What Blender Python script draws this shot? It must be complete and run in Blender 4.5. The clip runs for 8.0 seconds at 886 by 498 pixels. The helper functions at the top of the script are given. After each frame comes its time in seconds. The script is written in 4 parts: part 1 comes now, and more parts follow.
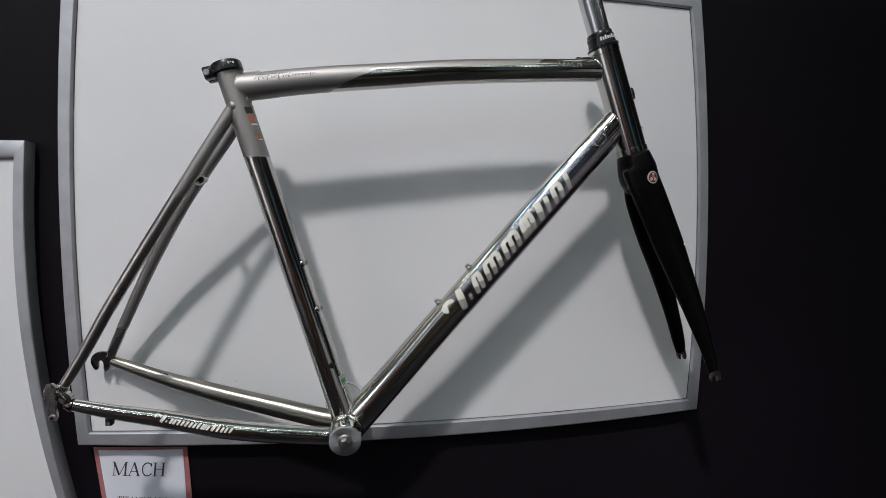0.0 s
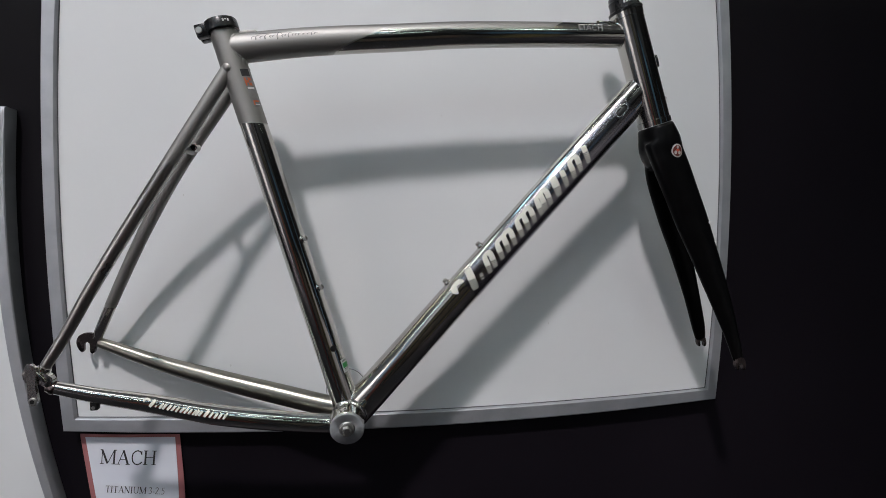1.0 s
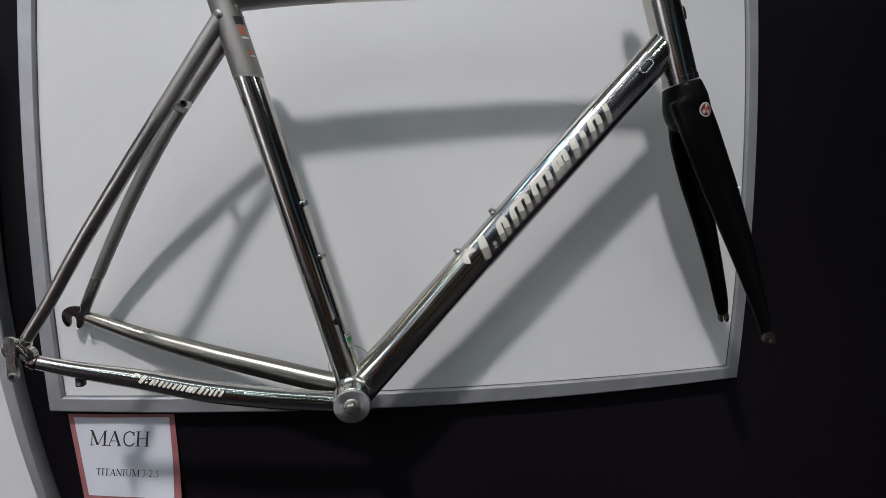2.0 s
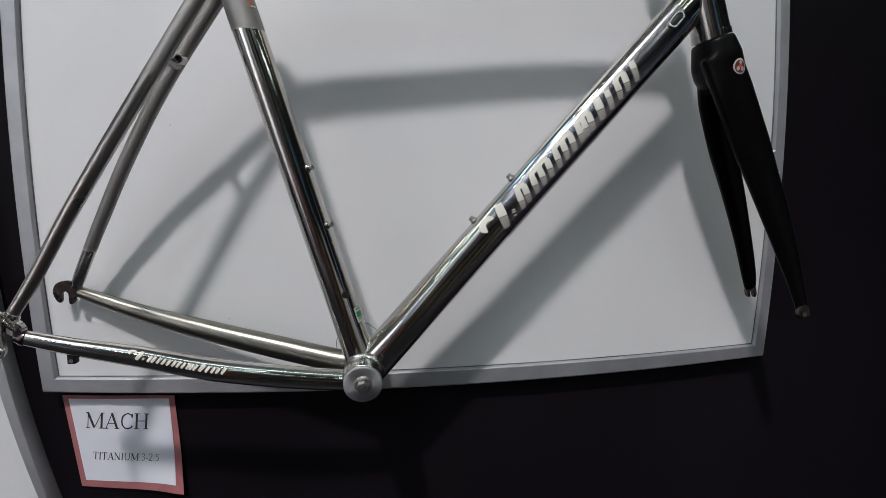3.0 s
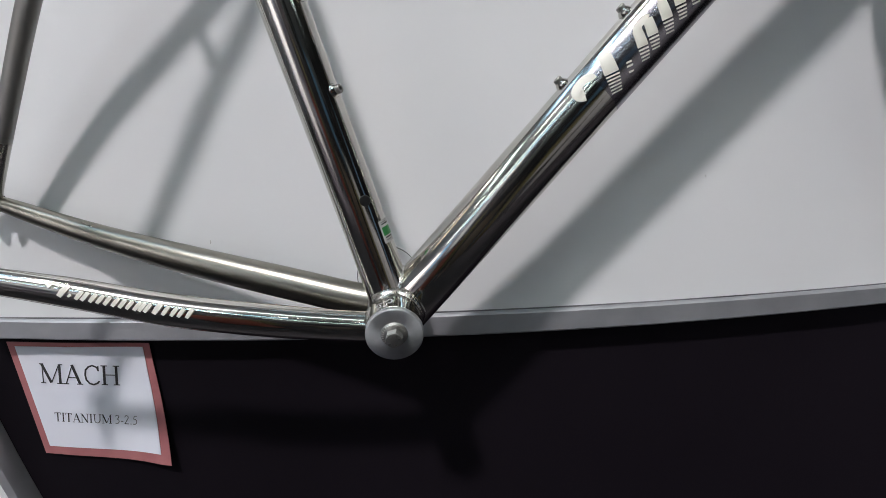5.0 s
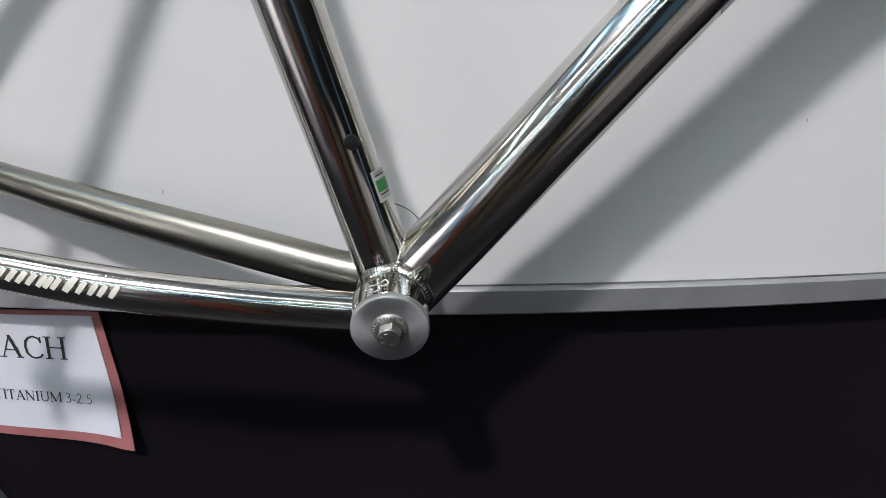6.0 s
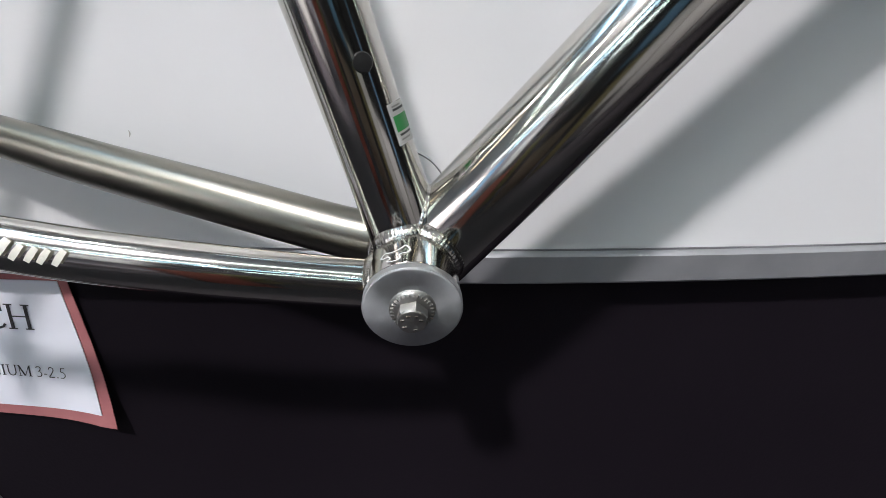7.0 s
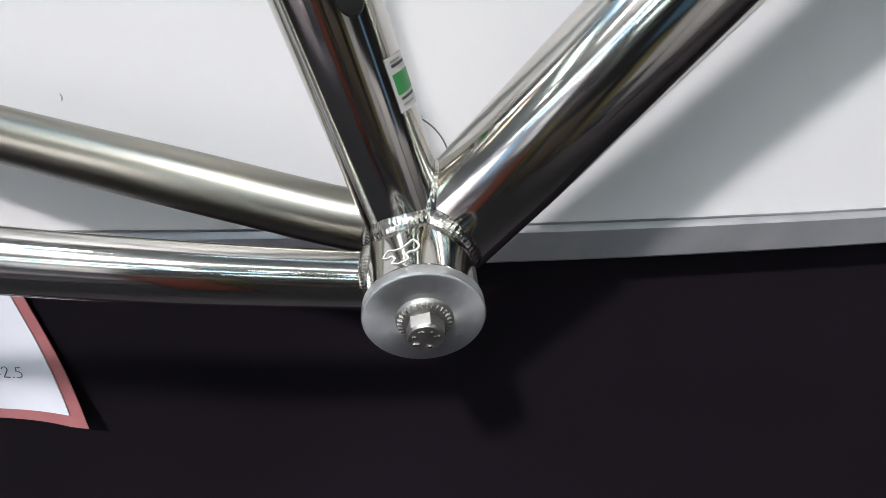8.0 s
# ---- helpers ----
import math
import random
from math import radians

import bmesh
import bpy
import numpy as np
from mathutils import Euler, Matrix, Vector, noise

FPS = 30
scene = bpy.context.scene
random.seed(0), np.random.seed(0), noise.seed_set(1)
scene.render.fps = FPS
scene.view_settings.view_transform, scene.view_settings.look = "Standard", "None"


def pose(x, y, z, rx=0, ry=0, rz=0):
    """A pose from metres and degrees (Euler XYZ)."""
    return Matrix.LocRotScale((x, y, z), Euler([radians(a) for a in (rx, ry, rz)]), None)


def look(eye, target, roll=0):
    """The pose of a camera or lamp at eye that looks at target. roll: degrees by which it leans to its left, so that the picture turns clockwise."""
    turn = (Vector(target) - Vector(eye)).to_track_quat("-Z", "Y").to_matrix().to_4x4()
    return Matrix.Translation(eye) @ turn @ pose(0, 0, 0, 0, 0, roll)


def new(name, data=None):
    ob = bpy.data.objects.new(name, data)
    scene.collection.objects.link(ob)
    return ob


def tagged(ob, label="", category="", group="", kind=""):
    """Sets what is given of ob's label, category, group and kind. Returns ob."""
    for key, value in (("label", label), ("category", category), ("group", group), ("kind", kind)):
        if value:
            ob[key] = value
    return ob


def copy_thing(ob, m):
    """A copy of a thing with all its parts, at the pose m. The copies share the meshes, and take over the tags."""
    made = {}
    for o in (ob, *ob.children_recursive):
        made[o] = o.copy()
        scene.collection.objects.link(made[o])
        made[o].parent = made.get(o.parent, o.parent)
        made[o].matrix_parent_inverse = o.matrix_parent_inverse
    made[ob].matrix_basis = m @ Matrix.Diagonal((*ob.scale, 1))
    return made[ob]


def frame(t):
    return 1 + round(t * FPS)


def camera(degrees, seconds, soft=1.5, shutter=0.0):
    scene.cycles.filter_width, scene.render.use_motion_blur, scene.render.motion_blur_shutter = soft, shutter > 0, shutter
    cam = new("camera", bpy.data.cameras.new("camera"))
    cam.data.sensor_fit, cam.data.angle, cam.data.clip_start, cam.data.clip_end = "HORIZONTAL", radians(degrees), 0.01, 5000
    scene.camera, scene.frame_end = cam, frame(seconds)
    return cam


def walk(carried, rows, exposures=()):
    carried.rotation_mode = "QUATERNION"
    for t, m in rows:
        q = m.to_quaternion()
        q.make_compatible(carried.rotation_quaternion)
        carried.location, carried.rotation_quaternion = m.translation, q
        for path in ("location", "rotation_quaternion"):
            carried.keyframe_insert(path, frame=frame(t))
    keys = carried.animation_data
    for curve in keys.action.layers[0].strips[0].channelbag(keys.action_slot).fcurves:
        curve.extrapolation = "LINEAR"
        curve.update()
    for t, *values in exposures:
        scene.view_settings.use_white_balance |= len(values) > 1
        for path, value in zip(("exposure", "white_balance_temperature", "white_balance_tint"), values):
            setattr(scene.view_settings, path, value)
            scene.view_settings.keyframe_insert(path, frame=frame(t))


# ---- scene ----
cam = camera(85.374, 8.0, soft=0.5)
ROWS = [
    (0.0, 0.3497, -0.8308, 1.4177, -6.60, -0.72, 0.83),
    (0.5, 0.3452, -0.8056, 1.4023, -6.42, -0.96, 0.56),
    (1.0, 0.3402, -0.7835, 1.3929, -6.70, -1.48, 0.40),
    (1.5, 0.3333, -0.7588, 1.3750, -6.82, -2.02, 0.42),
    (3.0, 0.3147, -0.6964, 1.3326, -6.89, -3.89, 0.68),
    (3.5, 0.2974, -0.6661, 1.3084, -6.62, -4.16, 1.19),
    (4.0, 0.2899, -0.6118, 1.2968, -5.74, -6.48, 1.97),
    (4.5, 0.3008, -0.5550, 1.2823, -4.40, -8.27, 2.14),
    (6.0, 0.3090, -0.3877, 1.2622, -1.68, -17.29, 0.30),
    (6.5, 0.3078, -0.3551, 1.2557, -1.52, -19.69, 0.00),
    (7.0, 0.2937, -0.3279, 1.2433, -1.50, -22.24, -0.21),
    (7.5, 0.2864, -0.3017, 1.2396, -2.59, -25.45, 0.59),
    (8.0, 0.2828, -0.2813, 1.2412, -3.95, -27.93, 0.25),
]
EXPOSURE = [(0.0, -0.15), (1.5, -0.15), (3.5, -0.08), (4.5, 0.06), (6.0, 0.33), (7.0, 0.52), (8.0, 0.76)]
walk(cam, [(t, pose(x, y, z, 90 + pitch, roll, yaw)) for t, x, y, z, yaw, pitch, roll in ROWS], EXPOSURE)

# ---- light: one floodlight high in the hall; the glowing strip lights further down and three added fill spots do the rest ----
world = bpy.data.worlds.new("hall_air")
world.use_nodes = True
world.node_tree.nodes["Background"].inputs[0].default_value = (0.6, 0.7, 0.75, 1)
world.node_tree.nodes["Background"].inputs[1].default_value = 0.02
scene.world = world


flood = bpy.data.lights.new("hall_floodlight", "SPOT")
flood.energy, flood.color, flood.shadow_soft_size = 1010.0, (1.0, 0.945, 0.975), 0.20
flood.spot_size, flood.spot_blend = radians(28.5), 0.65
flood_ob = new("hall_floodlight", flood)
flood_ob.matrix_world = look((-1.18, -3.6, 6.15), (-0.12, 0.0, 1.43))

# added fill: brightens an unseen white cloth that the head tube mirrors
stand = bpy.data.lights.new("cloth_fill_spot", "SPOT")
stand.energy, stand.color, stand.shadow_soft_size = 2200.0, (1.0, 0.95, 1.0), 0.08
stand.spot_size, stand.spot_blend = radians(62), 0.7
stand_ob = new("cloth_fill_spot", stand)
stand_ob.matrix_world = look((-3.0, -1.3, 4.7), (-3.6, -3.4, 1.2))

# added fill: lifts the unseen far hall for the tubes' upper reflections
far = bpy.data.lights.new("far_hall_fill", "SPOT")
far.energy, far.color, far.shadow_soft_size = 2600.0, (1.0, 0.95, 1.0), 0.2
far.spot_size, far.spot_blend = radians(64), 0.7
far_ob = new("far_hall_fill", far)
far_ob.matrix_world = look((0.5, -2.6, 8.2), (-3.6, -8.0, 2.6))

# added fill: lights the unseen white cloths mirrored on the right
side = bpy.data.lights.new("side_cloth_fill", "SPOT")
side.energy, side.color, side.shadow_soft_size = 420.0, (1.0, 0.94, 1.0), 0.08
side.spot_size, side.spot_blend = radians(56), 0.7
side_ob = new("side_cloth_fill", side)
side_ob.matrix_world = look((2.7, -0.5, 4.6), (3.0, -2.2, 0.7))

# ---- materials ----
# how the bicycle hangs: leaning a little out from the board
HANG = pose(0.3515, -0.1019, 1.4013, 3.249, 0.264, 0.625) @ Matrix.Scale(0.9942, 4) @ Matrix.Translation((-0.35, 0.0865, -1.4))


def mat(name, rough=0.5, metal=0.0, color=(0.5, 0.5, 0.5), color2=None, scale=60.0, bump=0.0, bump_scale=400.0, rough_var=0.0, stretch=(1, 1, 1), coat=0.0):
    m = bpy.data.materials.new(name)
    m.use_nodes = True
    n, l = m.node_tree.nodes, m.node_tree.links
    b = n["Principled BSDF"]
    b.inputs["Roughness"].default_value, b.inputs["Metallic"].default_value = rough, metal
    b.inputs["Base Color"].default_value = (*color, 1)
    b.inputs["Coat Weight"].default_value = coat
    geo = n.new("ShaderNodeTexCoord")
    mp = n.new("ShaderNodeMapping")
    mp.inputs["Scale"].default_value = stretch
    l.new(geo.outputs["Object"], mp.inputs["Vector"])
    if color2 or rough_var:
        t = n.new("ShaderNodeTexNoise")
        t.inputs["Scale"].default_value, t.inputs["Detail"].default_value = scale, 6
        l.new(mp.outputs[0], t.inputs["Vector"])
        if color2:
            r = n.new("ShaderNodeValToRGB")
            r.color_ramp.elements[0].position, r.color_ramp.elements[1].position = 0.35, 0.68
            r.color_ramp.elements[0].color, r.color_ramp.elements[1].color = (*color, 1), (*color2, 1)
            l.new(t.outputs["Fac"], r.inputs[0])
            l.new(r.outputs[0], b.inputs["Base Color"])
        if rough_var:
            r2 = n.new("ShaderNodeMapRange")
            r2.inputs["To Min"].default_value, r2.inputs["To Max"].default_value = max(0.01, rough - rough_var), rough + rough_var
            l.new(t.outputs["Fac"], r2.inputs[0])
            l.new(r2.outputs[0], b.inputs["Roughness"])
    if bump:
        t2 = n.new("ShaderNodeTexNoise")
        t2.inputs["Scale"].default_value, t2.inputs["Detail"].default_value = bump_scale, 4
        l.new(mp.outputs[0], t2.inputs["Vector"])
        bp = n.new("ShaderNodeBump")
        bp.inputs["Strength"].default_value, bp.inputs["Distance"].default_value = bump, 0.001
        l.new(t2.outputs["Fac"], bp.inputs["Height"])
        l.new(bp.outputs[0], b.inputs["Normal"])
    return m


def two_finish(name, normal, d, soft=0.0015, lo=0.075, hi=0.16, polished=(0.56, 0.545, 0.505), more=()):
    """Titanium, blasted satin where normal . place is above d and polished below it."""
    m = bpy.data.materials.new(name)
    m.use_nodes = True
    n, l = m.node_tree.nodes, m.node_tree.links
    b = n["Principled BSDF"]
    b.inputs["Metallic"].default_value = 1.0
    back = HANG.inverted()
    g = n.new("ShaderNodeNewGeometry")
    side_of = None
    for join, way, far_off in [("", normal, d)] + list(more):
        dot = n.new("ShaderNodeVectorMath")
        dot.operation = "DOT_PRODUCT"
        dot.inputs[1].default_value = back.to_3x3().transposed() @ Vector(way)
        l.new(g.outputs["Position"], dot.inputs[0])
        gap = n.new("ShaderNodeMath")
        gap.operation = "SUBTRACT"
        gap.inputs[1].default_value = far_off - Vector(way).dot(back.translation)
        l.new(dot.outputs["Value"], gap.inputs[0])
        if join:
            both = n.new("ShaderNodeMath")
            both.operation = join
            l.new(side_of, both.inputs[0])
            l.new(gap.outputs[0], both.inputs[1])
            gap = both
        side_of = gap.outputs[0]
    mr = n.new("ShaderNodeMapRange")
    mr.inputs["From Min"].default_value, mr.inputs["From Max"].default_value = -soft, soft
    l.new(side_of, mr.inputs[0])
    grain = n.new("ShaderNodeTexNoise")
    grain.inputs["Scale"].default_value, grain.inputs["Detail"].default_value = 900.0, 3
    l.new(g.outputs["Position"], grain.inputs["Vector"])
    haze = n.new("ShaderNodeTexNoise")
    haze.inputs["Scale"].default_value, haze.inputs["Detail"].default_value = 25.0, 5
    l.new(g.outputs["Position"], haze.inputs["Vector"])
    pol = n.new("ShaderNodeMapRange")
    pol.inputs["To Min"].default_value, pol.inputs["To Max"].default_value = lo, hi
    l.new(haze.outputs["Fac"], pol.inputs[0])
    sat = n.new("ShaderNodeMapRange")
    sat.inputs["To Min"].default_value, sat.inputs["To Max"].default_value = 0.48, 0.60
    l.new(grain.outputs["Fac"], sat.inputs[0])
    mix = n.new("ShaderNodeMix")
    l.new(mr.outputs[0], mix.inputs["Factor"])
    l.new(pol.outputs[0], mix.inputs["A"])
    l.new(sat.outputs[0], mix.inputs["B"])
    l.new(mix.outputs["Result"], b.inputs["Roughness"])
    col = n.new("ShaderNodeMix")
    col.data_type = "RGBA"
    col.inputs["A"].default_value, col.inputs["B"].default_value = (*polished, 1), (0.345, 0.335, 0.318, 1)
    l.new(mr.outputs[0], col.inputs["Factor"])
    l.new(col.outputs["Result"], b.inputs["Base Color"])
    bp = n.new("ShaderNodeBump")
    bp.inputs["Distance"].default_value = 0.0005
    rub = n.new("ShaderNodeMath")
    rub.operation = "MULTIPLY"
    rub.inputs[1].default_value = 0.05
    l.new(mr.outputs[0], rub.inputs[0])
    l.new(rub.outputs[0], bp.inputs["Strength"])
    l.new(grain.outputs["Fac"], bp.inputs["Height"])
    l.new(bp.outputs[0], b.inputs["Normal"])
    return m


POLISHED = two_finish("polished_titanium", (0, 0, 1), 9.0)
SATIN = two_finish("satin_titanium", (0, 0, 1), -9.0)
SEAT_FIN = two_finish("seat_tube_finish", (-0.05, 0, 1), 1.535)
TOP_FIN = two_finish("top_tube_finish", (-0.466, 0, 1), 1.5151, soft=0.0025, more=[("MAXIMUM", (-0.059, 0, 1), 1.6521), ("MINIMUM", (-1, 0, 1.5), 1.957)])
STAY_NEAR_FIN = two_finish("near_stay_finish", (0.30, 0, 1), 1.5075, soft=0.0035, lo=0.25, hi=0.32, polished=(0.42, 0.405, 0.38))
STAY_FAR_FIN = two_finish("far_stay_finish", (0.2, 0, 1), 1.276, soft=0.004, lo=0.14, hi=0.2)
# rougher buffing, with the base colour darkened to dim the far stay's reflections
BUFFED_DIM = two_finish("dimmed_buffed_titanium", (0, 0, 1), 9.0, lo=0.25, hi=0.33, polished=(0.25, 0.24, 0.205))
WELD = mat("weld_bead", 0.18, 1.0, (0.56, 0.545, 0.51), bump=0.2, bump_scale=300)
BRUSHED = mat("turned_aluminium", 0.55, 1.0, (0.53, 0.55, 0.56), (0.60, 0.62, 0.63), 180, 0.1, 700, 0.06)
swirl = BRUSHED.node_tree.nodes.new("ShaderNodeTangent")
swirl.direction_type, swirl.axis = "RADIAL", "Y"
BRUSHED.node_tree.links.new(swirl.outputs[0], BRUSHED.node_tree.nodes["Principled BSDF"].inputs["Tangent"])
BRUSHED.node_tree.nodes["Principled BSDF"].inputs["Anisotropic"].default_value = 0.6
EDGE_ALU = mat("machined_edge", 0.46, 1.0, (0.52, 0.53, 0.54), (0.60, 0.61, 0.62), 200, 0.05, 900, 0.05)
STEERER_ALU = mat("drawn_aluminium", 0.24, 1.0, (0.50, 0.50, 0.52), (0.58, 0.58, 0.60), 90, 0.05, 600, 0.05, (1, 1, 0.05))
BOLT = mat("zinc_bolt", 0.42, 1.0, (0.34, 0.335, 0.315), (0.46, 0.455, 0.43), 150, 0.15, 500, 0.08)
STEEL = mat("drop_out_metal", 0.22, 1.0, (0.42, 0.40, 0.37), (0.55, 0.53, 0.5), 80, 0.1, 300, 0.06)
CARBON = mat("satin_black_carbon", 0.32, 0.0, (0.0022, 0.0021, 0.0023), (0.0036, 0.0034, 0.0037), 90, 0.05, 500, 0.05)
CARBON.node_tree.nodes["Principled BSDF"].inputs["Specular IOR Level"].default_value = 0.1
ANODISED = mat("black_anodised", 0.28, 0.0, (0.004, 0.004, 0.005), (0.008, 0.008, 0.009), 120, 0.05, 500, 0.05)
# black for the rubber parts, and for the shade painted into holes
RUBBER_AND_SHADE = mat("black_rubber_and_hole_shade", 0.5, 0.0, (0.004, 0.004, 0.004), (0.008, 0.008, 0.008), 100, 0.1, 500)
CREAM = mat("cream_vinyl", 0.38, 0.0, (0.72, 0.71, 0.62), (0.78, 0.77, 0.68), 40)
BLACK_INK = mat("dark_ink", 0.5, 0.0, (0.025, 0.024, 0.025), (0.04, 0.04, 0.045), 200)
WHITE_INK = mat("white_print", 0.45, 0.0, (0.75, 0.75, 0.75), (0.8, 0.8, 0.8), 100)
ORANGE = mat("orange_print", 0.45, 0.0, (0.62, 0.14, 0.05), (0.68, 0.18, 0.08), 100)
RED = mat("red_enamel", 0.35, 0.0, (0.5, 0.07, 0.03), (0.56, 0.1, 0.05), 100)
BADGE_RIM = mat("pale_badge_print", 0.35, 0.0, (0.42, 0.40, 0.37), (0.5, 0.48, 0.45), 100)
DEEP_RED = mat("deep_red_enamel", 0.3, 0.0, (0.10, 0.02, 0.014), (0.14, 0.03, 0.02), 100)
DARK_STEEL = mat("brown_dropout_metal", 0.26, 1.0, (0.085, 0.068, 0.066), (0.14, 0.115, 0.11), 80, 0.1, 300, 0.06)
GASKET = mat("dark_gasket", 0.6, 0.0, (0.05, 0.05, 0.055), (0.22, 0.22, 0.23), 9)
GREEN = mat("green_print", 0.4, 0.0, (0.010, 0.19, 0.035), (0.016, 0.23, 0.05), 100)
LABEL_FILM = mat("pale_label_film", 0.4, 0.0, (0.42, 0.42, 0.41), (0.5, 0.5, 0.49), 100)
CLEAR = mat("grey_sticker_film", 0.3, 0.0, (0.20, 0.195, 0.19), (0.27, 0.265, 0.26), 100)
BOARD = mat("white_board_enamel", 0.45, 0.0, (0.74, 0.75, 0.755), (0.78, 0.785, 0.785), 3.5, 0.03, 60, 0.05)
ALU_FRAME = mat("grey_aluminium_frame", 0.56, 0.75, (0.405, 0.415, 0.435), (0.475, 0.485, 0.505), 30, 0.06, 500, 0.06)
WALL = mat("black_painted_wall", 0.55, 0.0, (0.0066, 0.0051, 0.0074), (0.0090, 0.0070, 0.0100), 2.5, 0.12, 350, 0.06)
WALL.node_tree.nodes["Principled BSDF"].inputs["Specular IOR Level"].default_value = 0.1
WALL.node_tree.nodes["Principled BSDF"].inputs["Diffuse Roughness"].default_value = 1.0
PAPER = mat("white_paper", 0.75, 0.0, (0.74, 0.76, 0.84), (0.78, 0.80, 0.86), 12, 0.1, 80)
PINK = mat("faded_red_card", 0.75, 0.0, (0.36, 0.125, 0.13), (0.44, 0.17, 0.17), 25, 0.1, 80)
CARPET = mat("dark_carpet", 0.9, 0.0, (0.045, 0.041, 0.047), (0.072, 0.066, 0.073), 30, 0.4, 200)
HALL_DARK = mat("dark_hall_paint", 0.7, 0.0, (0.035, 0.032, 0.036), (0.08, 0.072, 0.074), 1.2)

for m in (CARPET, HALL_DARK):
    m.node_tree.nodes["Principled BSDF"].inputs["Specular IOR Level"].default_value = 0.05
HALL_GREY = mat("pale_hall_paint", 0.7, 0.0, (0.52, 0.50, 0.535), (0.60, 0.58, 0.61), 1.0)
HALL_LILAC = mat("lilac_grey_hall_paint", 0.7, 0.0, (0.34, 0.325, 0.36), (0.44, 0.42, 0.45), 0.7)
RED_CLOTH = mat("orange_red_cloth", 0.8, 0.0, (0.72, 0.20, 0.14), (0.78, 0.25, 0.18), 5)
BLUE_CLOTH = mat("pale_blue_cloth", 0.8, 0.0, (0.25, 0.5, 0.8), (0.32, 0.58, 0.85), 5)
OLIVE_CLOTH = mat("olive_cloth", 0.8, 0.0, (0.22, 0.19, 0.08), (0.3, 0.26, 0.12), 5)
TAN_CLOTH = mat("tan_cloth", 0.8, 0.0, (0.34, 0.26, 0.2), (0.42, 0.33, 0.26), 5)
GREY_CLOTH = mat("grey_cloth", 0.8, 0.0, (0.28, 0.27, 0.27), (0.36, 0.35, 0.35), 5)
WHITE_CLOTH = mat("white_cloth", 0.8, 0.0, (0.72, 0.72, 0.7), (0.78, 0.78, 0.76), 5)
BLACK_CLOTH = mat("black_cloth", 0.85, 0.0, (0.012, 0.011, 0.013), (0.022, 0.02, 0.023), 5)
DECAL_FILM = mat("satin_decal_film", 0.21, 1.0, (0.30, 0.288, 0.312), (0.36, 0.347, 0.372), 60, 0.04, 300, 0.06)
GLOW = mat("cool_lamp_diffuser", 0.6, 0.0, (0.8, 0.8, 0.8))
GLOW_BLUE = mat("bluish_lamp_diffuser", 0.6, 0.0, (0.8, 0.8, 0.8))
GLOW_SPOT = mat("downlight_lens", 0.5, 0.0, (0.8, 0.8, 0.8))
GLOW_WARM = mat("warm_lamp_diffuser", 0.6, 0.0, (0.8, 0.8, 0.8))
for m, c, power in ((GLOW, (0.82, 1.0, 0.97, 1), 9.5), (GLOW_BLUE, (0.42, 0.72, 1.0, 1), 8.0), (GLOW_WARM, (1.0, 0.88, 0.66, 1), 4.5), (GLOW_SPOT, (1.0, 0.97, 0.92, 1), 70.0)):
    m.node_tree.nodes["Principled BSDF"].inputs["Emission Color"].default_value = c
    m.node_tree.nodes["Principled BSDF"].inputs["Emission Strength"].default_value = power


# ---- mesh tools ----
ORIGIN = {}


def thing(name, label, category, base=(0, 0, 0), group="", kind=""):
    ob = new(name)
    ob.location = base
    ob.empty_display_size = 0.05
    ORIGIN[ob.name] = Vector(base)
    return tagged(ob, label, category, group, kind)


def part(name, bm, material, parent=None, label="", smooth=True):
    """Links a mesh built at its place in the world, as a part of parent."""
    o = ORIGIN[parent.name] if parent else Vector((0, 0, 0))
    bmesh.ops.recalc_face_normals(bm, faces=bm.faces[:])
    for f in bm.faces:
        f.smooth = smooth
    for v in bm.verts:
        v.co -= o
    me = bpy.data.meshes.new(name)
    bm.to_mesh(me)
    bm.free()
    me.materials.append(material)
    if smooth:
        me.set_sharp_from_angle(angle=radians(38))
    ob = new(name, me)
    if parent:
        ob.parent = parent
    ORIGIN[ob.name] = o
    return tagged(ob, label)


def alone(name, bm, material, label, category, group="", kind="", smooth=True):
    return tagged(part(name, bm, material, None, label, smooth), label, category, group, kind)


def spline(points, n=48):
    """Catmull-Rom through the points."""
    p = [Vector(q) for q in points]
    p = [2 * p[0] - p[1]] + p + [2 * p[-1] - p[-2]]
    out, spans = [], len(p) - 3
    for i in range(n + 1):
        u = i / n * spans
        k = min(int(u), spans - 1)
        t = u - k
        a, b, c, d = p[k:k + 4]
        out.append(0.5 * (2 * b + (c - a) * t + (2 * a - 5 * b + 4 * c - d) * t * t + (3 * b - a - 3 * c + d) * t ** 3))
    return out


def lerp(values, t):
    u = t * (len(values) - 1)
    k = min(int(u), len(values) - 2)
    return values[k] + (values[k + 1] - values[k]) * (u - k)


def frames_along(path):
    side = Vector((0, -1, 0))
    for i, p in enumerate(path):
        d = (path[min(i + 1, len(path) - 1)] - path[max(i - 1, 0)]).normalized()
        a = (side - d * side.dot(d)).normalized()
        yield p, d, a, d.cross(a)


